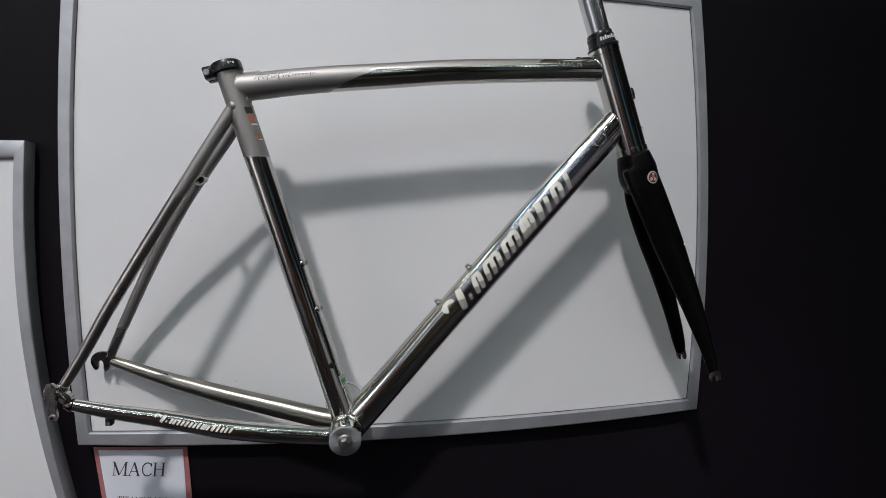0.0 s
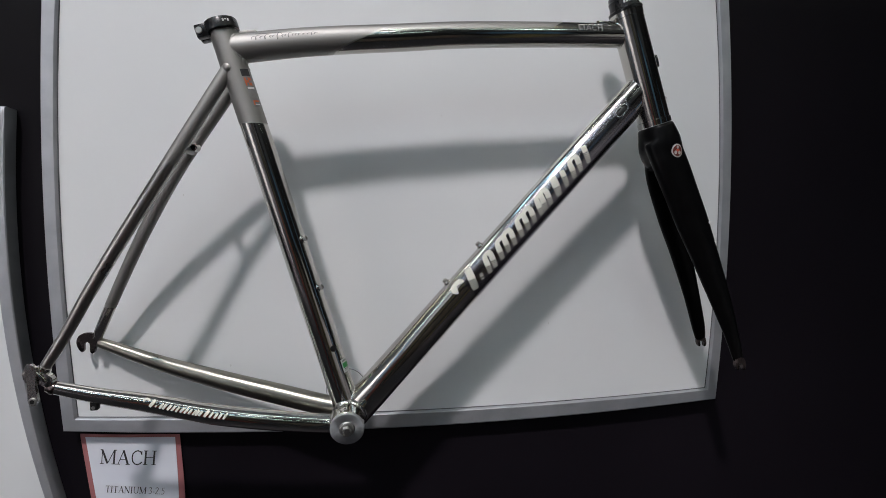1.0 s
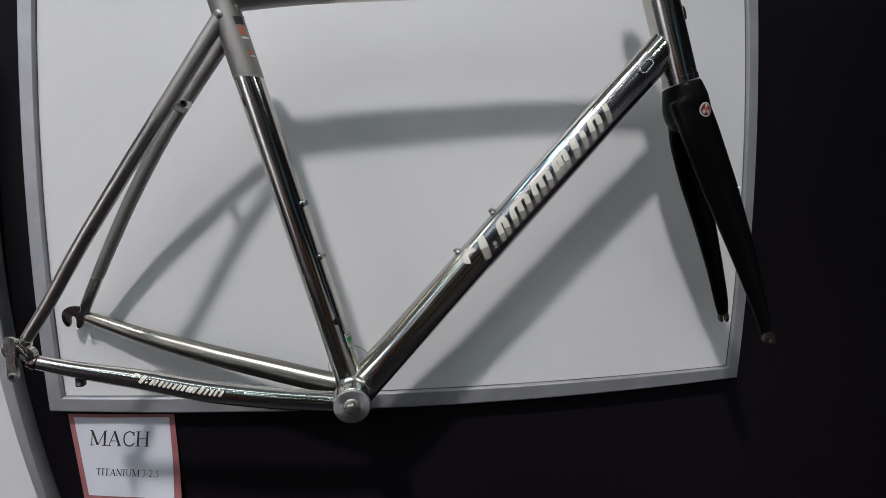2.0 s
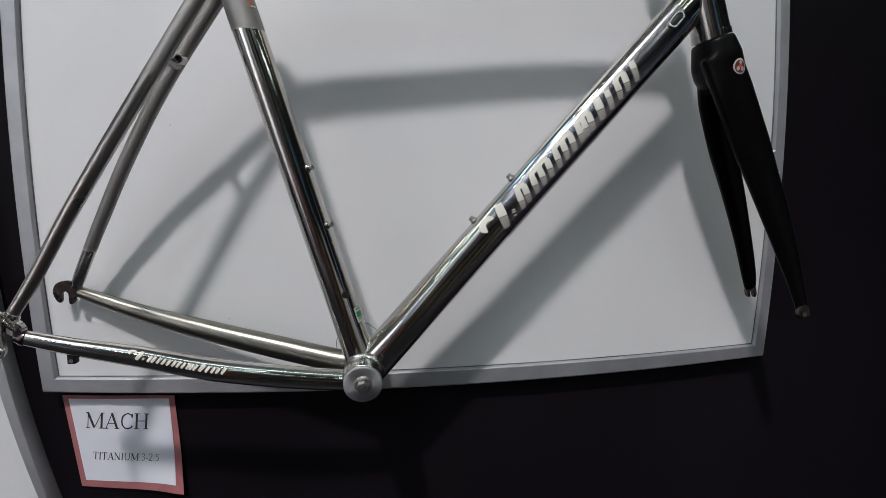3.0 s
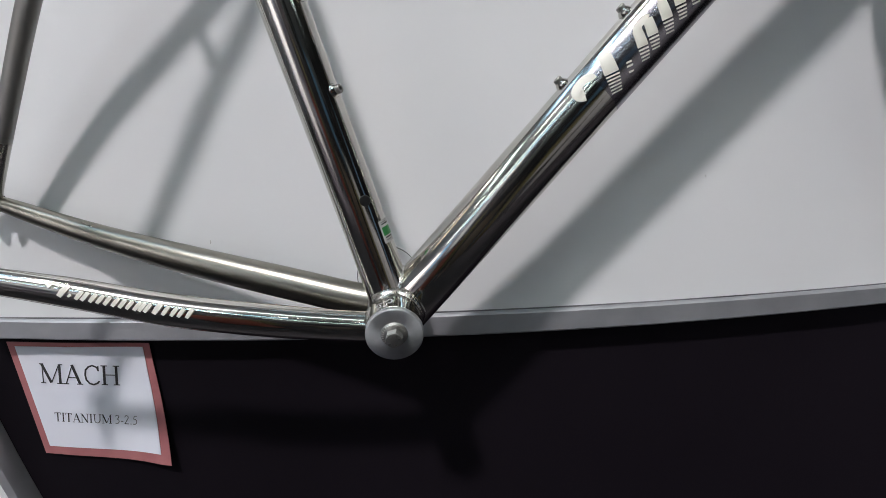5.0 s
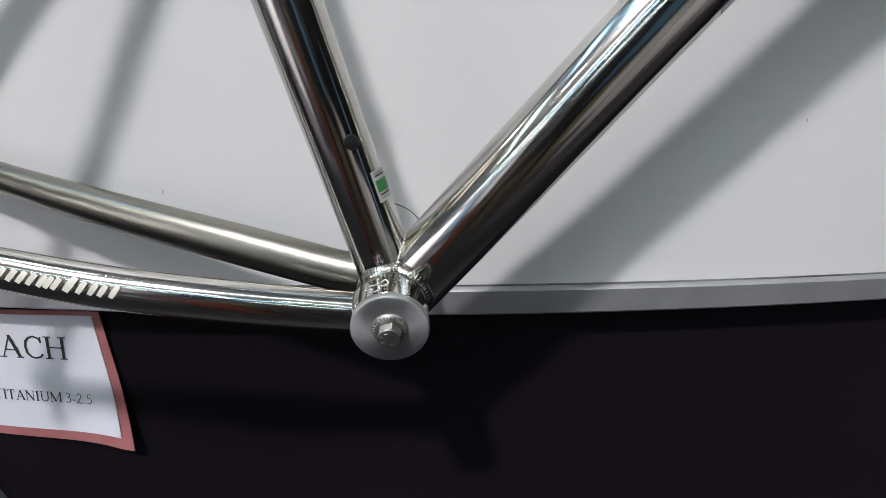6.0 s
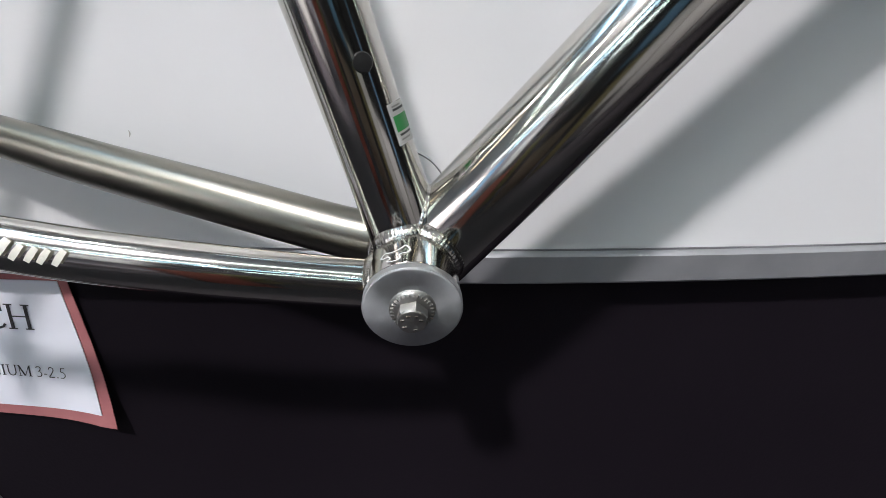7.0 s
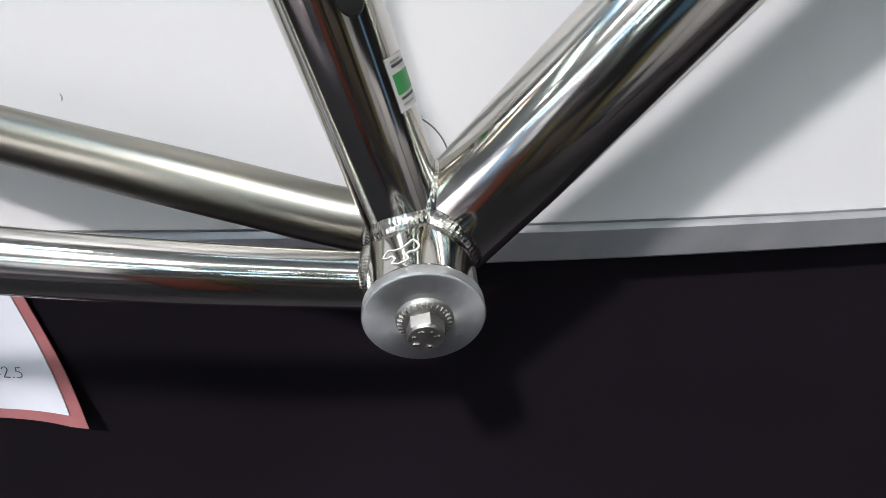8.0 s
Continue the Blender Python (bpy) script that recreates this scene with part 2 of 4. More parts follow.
def tube(path, radii, sides=40, flat=(1.0, 1.0), caps=True, bm=None):
    """Sweeps a round or oval section along a path; flat scales it towards the viewer and across."""
    bm = bm or bmesh.new()
    rings = []
    for i, (p, d, a, b) in enumerate(frames_along(path)):
        r = lerp(radii, i / (len(path) - 1)) if len(radii) > 1 else radii[0]
        f0 = lerp(flat[0], i / (len(path) - 1)) if isinstance(flat[0], list) else flat[0]
        rings.append([bm.verts.new(p + a * math.cos(w) * r * f0 + b * math.sin(w) * r * flat[1]) for w in [2 * math.pi * k / sides for k in range(sides)]])
    for r0, r1 in zip(rings, rings[1:]):
        for k in range(sides):
            bm.faces.new((r0[k], r0[(k + 1) % sides], r1[(k + 1) % sides], r1[k]))
    if caps:
        bm.faces.new(rings[0])
        bm.faces.new(rings[-1])
    return bm


def turned(origin, axis, profile, sides=48, bm=None, start=0.0):
    """A body of revolution: profile rows are (distance along axis, radius)."""
    bm = bm or bmesh.new()
    o, d = Vector(origin), Vector(axis).normalized()
    a = d.orthogonal().normalized()
    b = d.cross(a)
    rings = [[bm.verts.new(o + d * s + (a * math.cos(start + 2 * math.pi * k / sides) + b * math.sin(start + 2 * math.pi * k / sides)) * r) for k in range(sides)] for s, r in profile]
    for r0, r1 in zip(rings, rings[1:]):
        for k in range(sides):
            bm.faces.new((r0[k], r0[(k + 1) % sides], r1[(k + 1) % sides], r1[k]))
    bm.faces.new(rings[0])
    bm.faces.new(rings[-1])
    return bm


def plate(outline, y0, y1, bevel=0.0008, bm=None):
    """A flat plate with an outline in x, z, from depth y0 to y1."""
    bm = bm or bmesh.new()
    front = [bm.verts.new((x, y0, z)) for x, z in outline]
    back = [bm.verts.new((x, y1, z)) for x, z in outline]
    n = len(outline)
    faces = [bm.faces.new(front), bm.faces.new(back[::-1])]
    for k in range(n):
        bm.faces.new((front[k], front[(k + 1) % n], back[(k + 1) % n], back[k]))
    if bevel:
        edges = [e for f in faces for e in f.edges]
        bmesh.ops.bevel(bm, geom=edges, offset=bevel, segments=2, profile=0.5, affect="EDGES")
    return bm


def box(lo, hi, bevel=0.001, bm=None, segments=2):
    bm = bm or bmesh.new()
    c = [(lo[i] + hi[i]) / 2 for i in range(3)]
    s = [hi[i] - lo[i] for i in range(3)]
    made = bmesh.ops.create_cube(bm, size=1, matrix=Matrix.Translation(c) @ Matrix.Diagonal((*s, 1)))
    if bevel:
        edges = list({e for v in made["verts"] for e in v.link_edges})
        bmesh.ops.bevel(bm, geom=edges, offset=bevel, segments=segments, profile=0.5, affect="EDGES")
    return bm


def weld(o, d, r, c, e, big, bead=0.0020, ripples=72, sides=16, n=432, oval=1.0, sink=0.24):
    """A rippled bead where a tube (o, d, r) leaves a larger one (c, e, big)."""
    o, d, c, e = Vector(o), Vector(d).normalized(), Vector(c), Vector(e).normalized()
    a = d.orthogonal().normalized()
    b = d.cross(a)
    path = []
    for k in range(n):
        w = 2 * math.pi * k / n
        ring = (a * math.cos(w) + b * math.sin(w)) * r
        q = o + Vector((ring.x, ring.y * oval, ring.z)) - c
        qp, dp = q - e * q.dot(e), d - e * d.dot(e)
        aa, bb, cc = dp.dot(dp), 2 * qp.dot(dp), qp.dot(qp) - big * big
        disc = bb * bb - 4 * aa * cc
        path.append(q + c + d * ((-bb + math.sqrt(disc)) / (2 * aa)) if disc > 0 else None)
    runs, run = [], []
    gap = next((k for k in range(n) if path[k] is None), None)
    if gap is not None:
        for k in list(range(gap, n)) + list(range(gap)):
            if path[k] is None:
                runs, run = (runs + [run] if run else runs), []
            else:
                run.append(k)
        runs = runs + [run] if run else runs
        keep = set(max(runs, key=lambda r: sum(path[k].z - path[k].y for k in r) / len(r)))
        path = [p if k in keep else None for k, p in enumerate(path)]
    bm = bmesh.new()
    rings = []
    for k, p in enumerate(path):
        if p is None:
            rings.append(None)
            continue
        t = ((path[(k + 1) % n] or p) - (path[k - 1] or p)).normalized()
        u = (d - t * d.dot(t)).normalized()
        v = t.cross(u)
        rr = bead * (0.95 + (0.030 * math.sin(math.pi * ripples * k / n) ** 2 if ripples else 0.05) + 0.02 * math.sin(k * 0.183) + 0.06 * math.sin(k * 0.057))
        n1, n2 = p - o - d * (p - o).dot(d), p - c - e * (p - c).dot(e)
        n1, n2 = n1.normalized(), n2.normalized()
        crease = min(max((1 - n1.dot(n2)) / 0.7, 0.12), 1.0)
        rr *= 0.38 + 0.72 * crease
        p = p - (n1 + n2).normalized() * rr * (0.92 - sink * crease)
        rings.append([bm.verts.new(p + (u * math.cos(2 * math.pi * j / sides) + v * math.sin(2 * math.pi * j / sides)) * rr) for j in range(sides)])
    for k in range(n):
        r0, r1 = rings[k], rings[(k + 1) % n]
        if not r0 or not r1:
            continue
        for j in range(sides):
            bm.faces.new((r0[j], r0[(j + 1) % sides], r1[(j + 1) % sides], r1[j]))
    return bm


class Skin:
    """Lays flat shapes on a tube: s runs along it, a round it (a = 0 faces the viewer, up is plus)."""

    def __init__(self, path, radii, lift=0.0004, oval=1.0):
        self.oval = oval
        self.path, self.radii, self.lift = [Vector(p) for p in path], radii, lift
        self.rows = list(frames_along(self.path))
        self.at = [0.0]
        for p, q in zip(self.path, self.path[1:]):
            self.at.append(self.at[-1] + (q - p).length)

    def place(self, s, a):
        s = min(max(s, 0.0), self.at[-1])
        k = 0
        while k < len(self.at) - 2 and self.at[k + 1] < s:
            k += 1
        t = (s - self.at[k]) / (self.at[k + 1] - self.at[k])
        p0, d0, a0, b0 = self.rows[k]
        p1, d1, a1, b1 = self.rows[k + 1]
        p, f, g = p0.lerp(p1, t), a0.lerp(a1, t), b0.lerp(b1, t)
        if g.z < 0:
            g = -g
        r = lerp(self.radii, s / self.at[-1]) + self.lift
        w = a / r
        return p + f * (math.cos(w) * (r * self.oval + self.lift * (1 - self.oval))) + g * (math.sin(w) * r)

    def ribbon(self, bm, line, width, step=0.0012, gap=None):
        """A stroke along a line of (s, a, width factor)."""
        pts = []
        for (s0, a0, w0), (s1, a1, w1) in zip(line, line[1:]):
            n = max(2, int(math.hypot(s1 - s0, a1 - a0) / step))
            pts += [(s0 + (s1 - s0) * i / n, a0 + (a1 - a0) * i / n, w0 + (w1 - w0) * i / n) for i in range(n)]
        pts.append(line[-1])
        rows = []
        for i, (s, a, w) in enumerate(pts):
            s0, a0, _ = pts[max(i - 1, 0)]
            s1, a1, _ = pts[min(i + 1, len(pts) - 1)]
            n = math.hypot(s1 - s0, a1 - a0) or 1
            ns, na = -(a1 - a0) / n, (s1 - s0) / n
            rows.append([(s + ns * width * w * q, a + na * width * w * q) for q in (-0.5, -0.17, 0.17, 0.5)])
        verts = [[bm.verts.new(self.place(s, a)) for s, a in row] for row in rows]
        for i in range(len(rows) - 1):
            if gap and gap(rows[i][1][1]):
                continue
            for j in range(3):
                bm.faces.new((verts[i][j], verts[i][j + 1], verts[i + 1][j + 1], verts[i + 1][j]))

    def patch(self, bm, s0, s1, a0, a1, n=8):
        v = [[bm.verts.new(self.place(s0 + (s1 - s0) * i / n, a0 + (a1 - a0) * j / n)) for j in range(n + 1)] for i in range(n + 1)]
        for i in range(n):
            for j in range(n):
                bm.faces.new((v[i][j], v[i + 1][j], v[i + 1][j + 1], v[i][j + 1]))


# ---- setting: hall, black stand wall ----
W0 = 0.018
bm = box((-4.5, W0, 0), (5.0, W0 + 0.08, 3.2), 0.002)
alone("wall_north", bm, WALL, "matt black painted exhibition stand wall", "wall", kind="structure")
alone("floor", box((-6, -9, -0.1), (7, 2, 0), 0), CARPET, "dark grey exhibition carpet", "floor", kind="structure")
alone("ceiling", box((-6, -9, 8.5), (7, 2, 8.6), 0), HALL_LILAC, "lilac grey hall ceiling", "ceiling", kind="structure")
alone("wall_south", box((-6, -9.1, 0), (7, -9, 8.5), 0), HALL_LILAC, "lilac grey far hall wall", "wall", kind="structure")
alone("wall_west", box((-6.1, -9, 0), (-6, 2, 8.5), 0), HALL_GREY, "grey far hall wall", "wall", kind="structure")
alone("wall_east", box((7, -9, 0), (7.1, 2, 8.5), 0), HALL_DARK, "dark far hall wall", "wall", kind="structure")
alone("wall_back", box((-6, 2, 0), (7, 2.1, 8.5), 0), HALL_DARK, "dark hall wall behind the stand", "wall", kind="structure")


alone("stand_partition", box((-2.6, -8.7, 0), (6.9, -8.62, 3.5), 0.01), HALL_DARK, "dark partition of a stand across the hall", "partition", kind="structure")


def strip_light(glow, label):
    t = thing("strip_light", label, "ceiling lamp", (0, 0, 0), "hall strip lights")
    part("housing", box((-0.75, -0.09, 0.05), (0.75, 0.09, 0.12), 0.005), HALL_DARK, t)
    part("diffuser", box((-0.74, -0.07, 0.02), (0.74, 0.07, 0.052), 0.01), glow, t, "glowing diffuser")
    part("upper_diffuser", box((-0.74, -0.07, 0.118), (0.74, 0.07, 0.14), 0.006), glow, t, "glowing upper diffuser")
    for x in (-0.5, 0.5):
        part("rod", turned((x, 0, 0.12), (0, 0, 1), [(0, 0.006), (3.83, 0.006)], 10), HALL_DARK, t)
    return t


COOL_AT = [(-4.3, -5.5, 16), (-2.7, -5.0, 16), (-1.1, -4.6, 16), (2.9, -2.3, 96), (-2.6, -1.9, 70), (0.3, -2.4, 12), (2.2, -5.2, -20), (4.6, -4.2, 60), (0.4, -7.6, 10)]
WARM_AT = [(-4.2, -1.3, 15), (1.5, -3.0, 64), (-2.2, -6.3, -35), (4.2, -0.9, -10)]
BLUE_AT = [(-3.5, -6.3, 16), (-1.9, -5.9, 16), (-0.3, -5.4, 16), (-1.7, -0.75, 78), (-1.2, -1.5, 90)]
for spots, glow, label in ((BLUE_AT, GLOW_BLUE, "long bluish lamp under the hall ceiling"), (COOL_AT, GLOW, "long cool white lamp under the hall ceiling"), (WARM_AT, GLOW_WARM, "long warm white lamp under the hall ceiling")):
    first = strip_light(glow, label)
    first.matrix_world = pose(spots[0][0], spots[0][1], 4.55, 0, 0, spots[0][2])
    for x, y, turn in spots[1:]:
        copy_thing(first, pose(x, y, 4.55, 0, 0, turn))

down = thing("hall_downlight", "small round bright lamp hung from the hall ceiling", "ceiling lamp", (0, 0, 0), "hall downlights")
part("can", turned((0, 0, 0), (0, 0, 1), [(0.004, 0.07), (0, 0.08), (0.0, 0.09), (0.22, 0.09), (0.24, 0.07), (0.24, 0.004), (3.75, 0.004)], 24), HALL_DARK, down)
part("lens", turned((0, 0, 0.003), (0, 0, 1), [(0, 0.069), (0.01, 0.069)], 24), GLOW_SPOT, down, "bright round lens")
DOWN_AT = [(-0.9, -1.1), (-3.1, -0.6), (1.4, -1.7), (2.4, -0.7), (-1.9, -2.9), (0.4, -4.3), (3.2, -3.4), (-3.4, -3.5), (-0.6, -5.9), (2.7, -6.4)]
down.matrix_world = pose(*DOWN_AT[0], 4.75)
for x, y in DOWN_AT[1:]:
    copy_thing(down, pose(x, y, 4.75))


def banner(x0, x1, z0, z1, y, m, label):
    t = thing("hall_banner", label, "banner", ((x0 + x1) / 2, y, 0))
    part("cloth", box((x0, y - 0.01, z0), (x1, y + 0.01, z1), 0.002), m, t)
    for x in (x0 - 0.02, x1 + 0.02):
        part("pole", turned((x, y, 0), (0, 0, 1), [(0, 0.015), (z1, 0.015)], 12), HALL_DARK, t)
    return t


banner(-0.46, -0.10, 0.1, 1.32, -2.1, RED_CLOTH, "orange red cloth banner across the aisle")
# unseen cloths, added to set the tones that the polished tubes mirror
CLOTHS = [
    (0.25, 1.05, 0.1, 1.15, -2.9, TAN_CLOTH, "unseen tan reflection cloth across the aisle"),
    (1.9, 3.0, 0.1, 1.25, -2.1, WHITE_CLOTH, "unseen white reflection cloth across the aisle"),
    (2.0, 4.6, 0.4, 1.05, -1.3, WHITE_CLOTH, "unseen long white reflection cloth beside the stand"),
    (-3.4, -2.3, 2.5, 4.3, -7.9, WHITE_CLOTH, "white cloth banner hung high across the hall"),
    (-5.4, -3.9, 2.2, 4.2, -6.9, BLUE_CLOTH, "pale blue cloth banner hung high across the hall"),
    (-4.9, -2.3, 0.1, 2.7, -3.4, WHITE_CLOTH, "unseen white cloth lit by an added fill spot"),
    # added blocker: hides the bright far wall from the near chain stay
    (-2.1, 2.6, 3.6, 8.3, -8.3, BLACK_CLOTH, "unseen black cloth added to darken reflections"),
    (1.2, 1.8, 1.5, 2.2, -3.2, BLUE_CLOTH, "pale blue cloth banner across the aisle"),
    (2.3, 3.4, 0.2, 1.7, -3.9, WHITE_CLOTH, "white cloth banner across the aisle"),
    (-4.4, -2.9, 0.4, 2.6, -4.4, WHITE_CLOTH, "white cloth banner across the aisle"),
    (-0.7, -0.2, 0.1, 2.0, -4.9, OLIVE_CLOTH, "olive cloth banner across the aisle"),
    (-2.5, -2.1, 0.1, 2.3, -3.3, GREY_CLOTH, "grey cloth banner across the aisle"),
    (0.1, 0.5, 1.9, 2.7, -3.6, GREY_CLOTH, "grey cloth banner across the aisle"),
    (1.2, 1.5, 0.1, 1.3, -2.4, OLIVE_CLOTH, "olive cloth banner across the aisle"),
    (3.9, 4.5, 0.2, 2.8, -2.2, BLUE_CLOTH, "pale blue cloth banner across the aisle"),
    (-4.2, -3.0, 0.2, 2.2, -1.6, WHITE_CLOTH, "white cloth banner across the aisle"),
    (-5.4, -4.6, 0.2, 2.4, -2.4, BLUE_CLOTH, "pale blue cloth banner across the aisle"),
]
for row in CLOTHS:
    banner(*row)


# ---- display boards ----
def edge(a, b, bow, n=24):
    """Points from a to b in x, z, bowed outward by bow (to the left of the way)."""
    a, b = Vector((a[0], a[1])), Vector((b[0], b[1]))
    d = (b - a).normalized()
    side = Vector((d.y, -d.x))
    return [a + (b - a) * (i / n) + side * bow * 4 * (i / n) * (1 - i / n) for i in range(n + 1)]


def bar(inner, outer, y0, y1):
    """One frame bar between two edge lines; its inner lip slopes to the panel."""
    bm = bmesh.new()
    rows = []
    for p, q in zip(inner, outer):
        m = q - p
        rows.append([bm.verts.new(c) for c in (
            (p.x, -0.0005, p.y), (p.x + m.x * 0.06, y0 * 0.8, p.y + m.y * 0.06), (p.x + m.x * 0.12, y0, p.y + m.y * 0.12),
            (p.x + m.x * 0.93, y0, p.y + m.y * 0.93), (q.x, y0 * 0.75, q.y), (q.x, y1, q.y))])
    for r0, r1 in zip(rows, rows[1:]):
        for k in range(5):
            bm.faces.new((r0[k], r1[k], r1[k + 1], r0[k + 1]))
        bm.faces.new((r0[5], r1[5], r1[0], r0[0]))
    bm.faces.new(rows[0])
    bm.faces.new(rows[-1])
    return bm


def board(label, corners_in, corners_out, bows, bows_out=None, name="display_board"):
    """Corners: bottom left, bottom right, top right, top left; bows of bottom, right, top, left."""
    base = ((corners_out[0][0] + corners_out[1][0]) / 2, W0, corners_out[0][1])
    t = thing(name, label, "display board", base, "boards on the wall")
    ins = [edge(corners_in[k], corners_in[(k + 1) % 4], bows[k]) for k in range(4)]
    outs = [edge(corners_out[k], corners_out[(k + 1) % 4], (bows_out or bows)[k]) for k in range(4)]
    outline = [(p.x, p.y) for e in ins for p in e[:-1]]
    part("panel", plate(outline, 0.0, W0 - 0.002, 0), BOARD, t, "glossy white writing surface", smooth=False)
    for k in range(4):
        part("frame_bar", bar(ins[k], outs[k], -0.006, W0 - 0.001), ALU_FRAME, t, "grey anodised aluminium edge bar")
        bm = bmesh.new()
        rows = []
        for p, q in zip(ins[k], outs[k]):
            m = (p - q).normalized()
            rows.append([bm.verts.new(c) for c in ((p.x, -0.0012, p.y), (p.x + m.x * 0.0011, -0.0012, p.y + m.y * 0.0011), (p.x + m.x * 0.0013, -0.0002, p.y + m.y * 0.0013))])
        for r0, r1 in zip(rows, rows[1:]):
            for i in range(2):
                bm.faces.new((r0[i], r1[i], r1[i + 1], r0[i + 1]))
        part("gasket", bm, GASKET, t, "thin dark sealing lip")
    return t


main_board = board("white enamel display board in a grey aluminium frame",
      [(-0.1282, 1.1224), (0.8965, 1.1226), (0.9090, 1.8410), (-0.1317, 1.8400)],
      [(-0.1464, 1.1033), (0.9137, 1.1035), (0.9285, 1.8640), (-0.1525, 1.8620)], (0.015, 0.0185, 0.019, 0.0165), (0.0212, 0.0185, 0.019, 0.0165))
board("neighbouring white display board in a grey aluminium frame",
      [(-0.90, 0.82), (-0.113, 0.82), (-0.2305, 1.560), (-0.90, 1.560)],
      [(-0.92, 0.80), (-0.098, 0.80), (-0.2120, 1.588), (-0.92, 1.588)], (0.0, -0.0432, 0.0, 0.0))

# small scuffs in the enamel
for x, z, h, lean in ((0.0947, 1.1930, 0.0042, 0.0008), (0.6120, 1.2450, 0.0030, -0.0012), (0.4300, 1.5900, 0.0026, 0.0010), (0.0300, 1.4600, 0.0034, 0.0006)):
    bm = bmesh.new()
    rows = []
    for i in range(9):
        f = i / 8
        half = 0.0005 * math.sin(math.pi * (0.08 + 0.84 * f))
        cx, cz = x + lean * math.sin(f * 2.6), z + h * (f - 0.5)
        rows.append([bm.verts.new((cx + q * half, y, cz)) for q, y in ((-1, 0.0), (-0.5, -0.00035), (0.5, -0.00035), (1, 0.0))])
    for r0, r1 in zip(rows, rows[1:]):
        for i in range(3):
            bm.faces.new((r0[i], r0[i + 1], r1[i + 1], r1[i]))
    part("scuff", bm, BADGE_RIM, main_board, "small raised scuff")


# ---- bicycle frame ----
YF = -0.0865
BB = Vector((0.2843, YF, 1.1375))
ST_TOP = Vector((0.1235, YF, 1.671))
HT_TOP, HT_LOW = Vector((0.6861, YF, 1.7163)), Vector((0.7380, YF, 1.5575))
DT_TOP, DT_FOOT = Vector((0.7191, YF, 1.6151)), Vector((0.2871, YF, 1.1349))
OVAL, OVAL_TOP = 0.74, 0.86
ST_R, DT_R, HT_R, BB_R = 0.0182, 0.0240, 0.0233, 0.0224
ST_D, DT_D, HT_D = (ST_TOP - BB).normalized(), (DT_TOP - DT_FOOT).normalized(), (HT_LOW - HT_TOP).normalized()

bike = thing("bicycle_frame", "satin and polished titanium road bicycle frame hung before a board", "bicycle frame", (BB.x, YF, BB.z - BB_R))


def straight(a, b, n=24):
    return [Vector(a).lerp(Vector(b), i / n) for i in range(n + 1)]


def hollow(a, b, r, wall_t=0.0014, foot=None):
    """An open tube from a to b with a wall."""
    a, b = Vector(a), Vector(b)
    length = (b - a).length
    return turned(a, b - a, [(0, (foot or r) - 0.004), (0, foot or r), (length - 0.0006, r), (length, r - 0.0006), (length, r - wall_t), (length - 0.03, r - wall_t), (length - 0.0301, 0.001)], 56)


seat_tube = part("seat_tube", hollow(BB, ST_TOP, ST_R * 0.945, foot=ST_R * 1.045), SEAT_FIN, bike, "seat tube, satin above and mirror polished below")
dt_path = straight(DT_FOOT, DT_TOP)
down_tube = part("down_tube", tube(dt_path, [DT_R] * 9 + [DT_R * 0.985, DT_R * 0.94, DT_R * 0.94], 64, ([0.82, 0.97, 0.94, 0.84] + [OVAL] * 10, 1.0)), POLISHED, bike, "thick mirror polished down tube")
tt_pts = [(0.1345, YF, 1.640), (0.162, YF, 1.6440), (0.242, YF, 1.6552), (0.3648, YF, 1.6665), (0.4358, YF, 1.6732), (0.5371, YF, 1.6790), (0.6269, YF, 1.6827), (0.6950, YF, 1.685)]
tt_path = spline(tt_pts, 56)
TT_RAD = [0.0190, 0.0188, 0.0182, 0.0178, 0.0172, 0.0168]
top_tube = part("top_tube", tube(tt_path, TT_RAD, 56, (OVAL_TOP, 1.0)), TOP_FIN, bike, "arched top tube with a satin to polished finish")
head_tube = part("head_tube", turned(HT_TOP, HT_D, [(0, HT_R - 0.003), (0, HT_R), (0.008, HT_R), (0.0085, HT_R - 0.0006), ((HT_LOW - HT_TOP).length - 0.0085, HT_R - 0.0006),
                                                    ((HT_LOW - HT_TOP).length - 0.008, HT_R + 0.0004), ((HT_LOW - HT_TOP).length, HT_R + 0.0004), ((HT_LOW - HT_TOP).length, 0.01)], 64), POLISHED, bike)
bm = turned(BB + Vector((0, -0.0478, 0)), (0, 1, 0), [(0, 0.017), (0, BB_R - 0.0006), (0.0006, BB_R), (0.0780, BB_R), (0.0786, BB_R - 0.0006), (0.0786, 0.017)], 64)
for v in bm.verts:
    if v.co.y < BB.y - 0.04:
        v.co.y -= 0.14 * (v.co.z - BB.z)
shell = part("bottom_bracket_shell", bm, POLISHED, bike)

# stays
ss_near = spline([(0.1375, -0.0975, 1.6150), (0.1274, -0.0955, 1.6016), (0.0593, -0.1002, 1.4904), (0.0123, -0.1075, 1.4104), (-0.0329, -0.1123, 1.3332), (-0.0674, -0.1157, 1.2699), (-0.0918, -0.122, 1.2266)])
ss_far = spline([(0.1334, -0.0725, 1.5958), (0.1243, -0.0697, 1.5834), (0.0552, -0.0563, 1.4887), (0.0024, -0.0415, 1.4058), (-0.038, -0.0297, 1.3329), (-0.0762, -0.0188, 1.2586), (-0.0877, -0.012, 1.238)])
cs_near = spline([(0.28, -0.102, 1.129), (0.2519, -0.0998, 1.1289), (0.1838, -0.1037, 1.1386), (0.1044, -0.108, 1.1534), (0.0323, -0.1123, 1.1729), (-0.0361, -0.1187, 1.1907), (-0.0815, -0.123, 1.2043)])
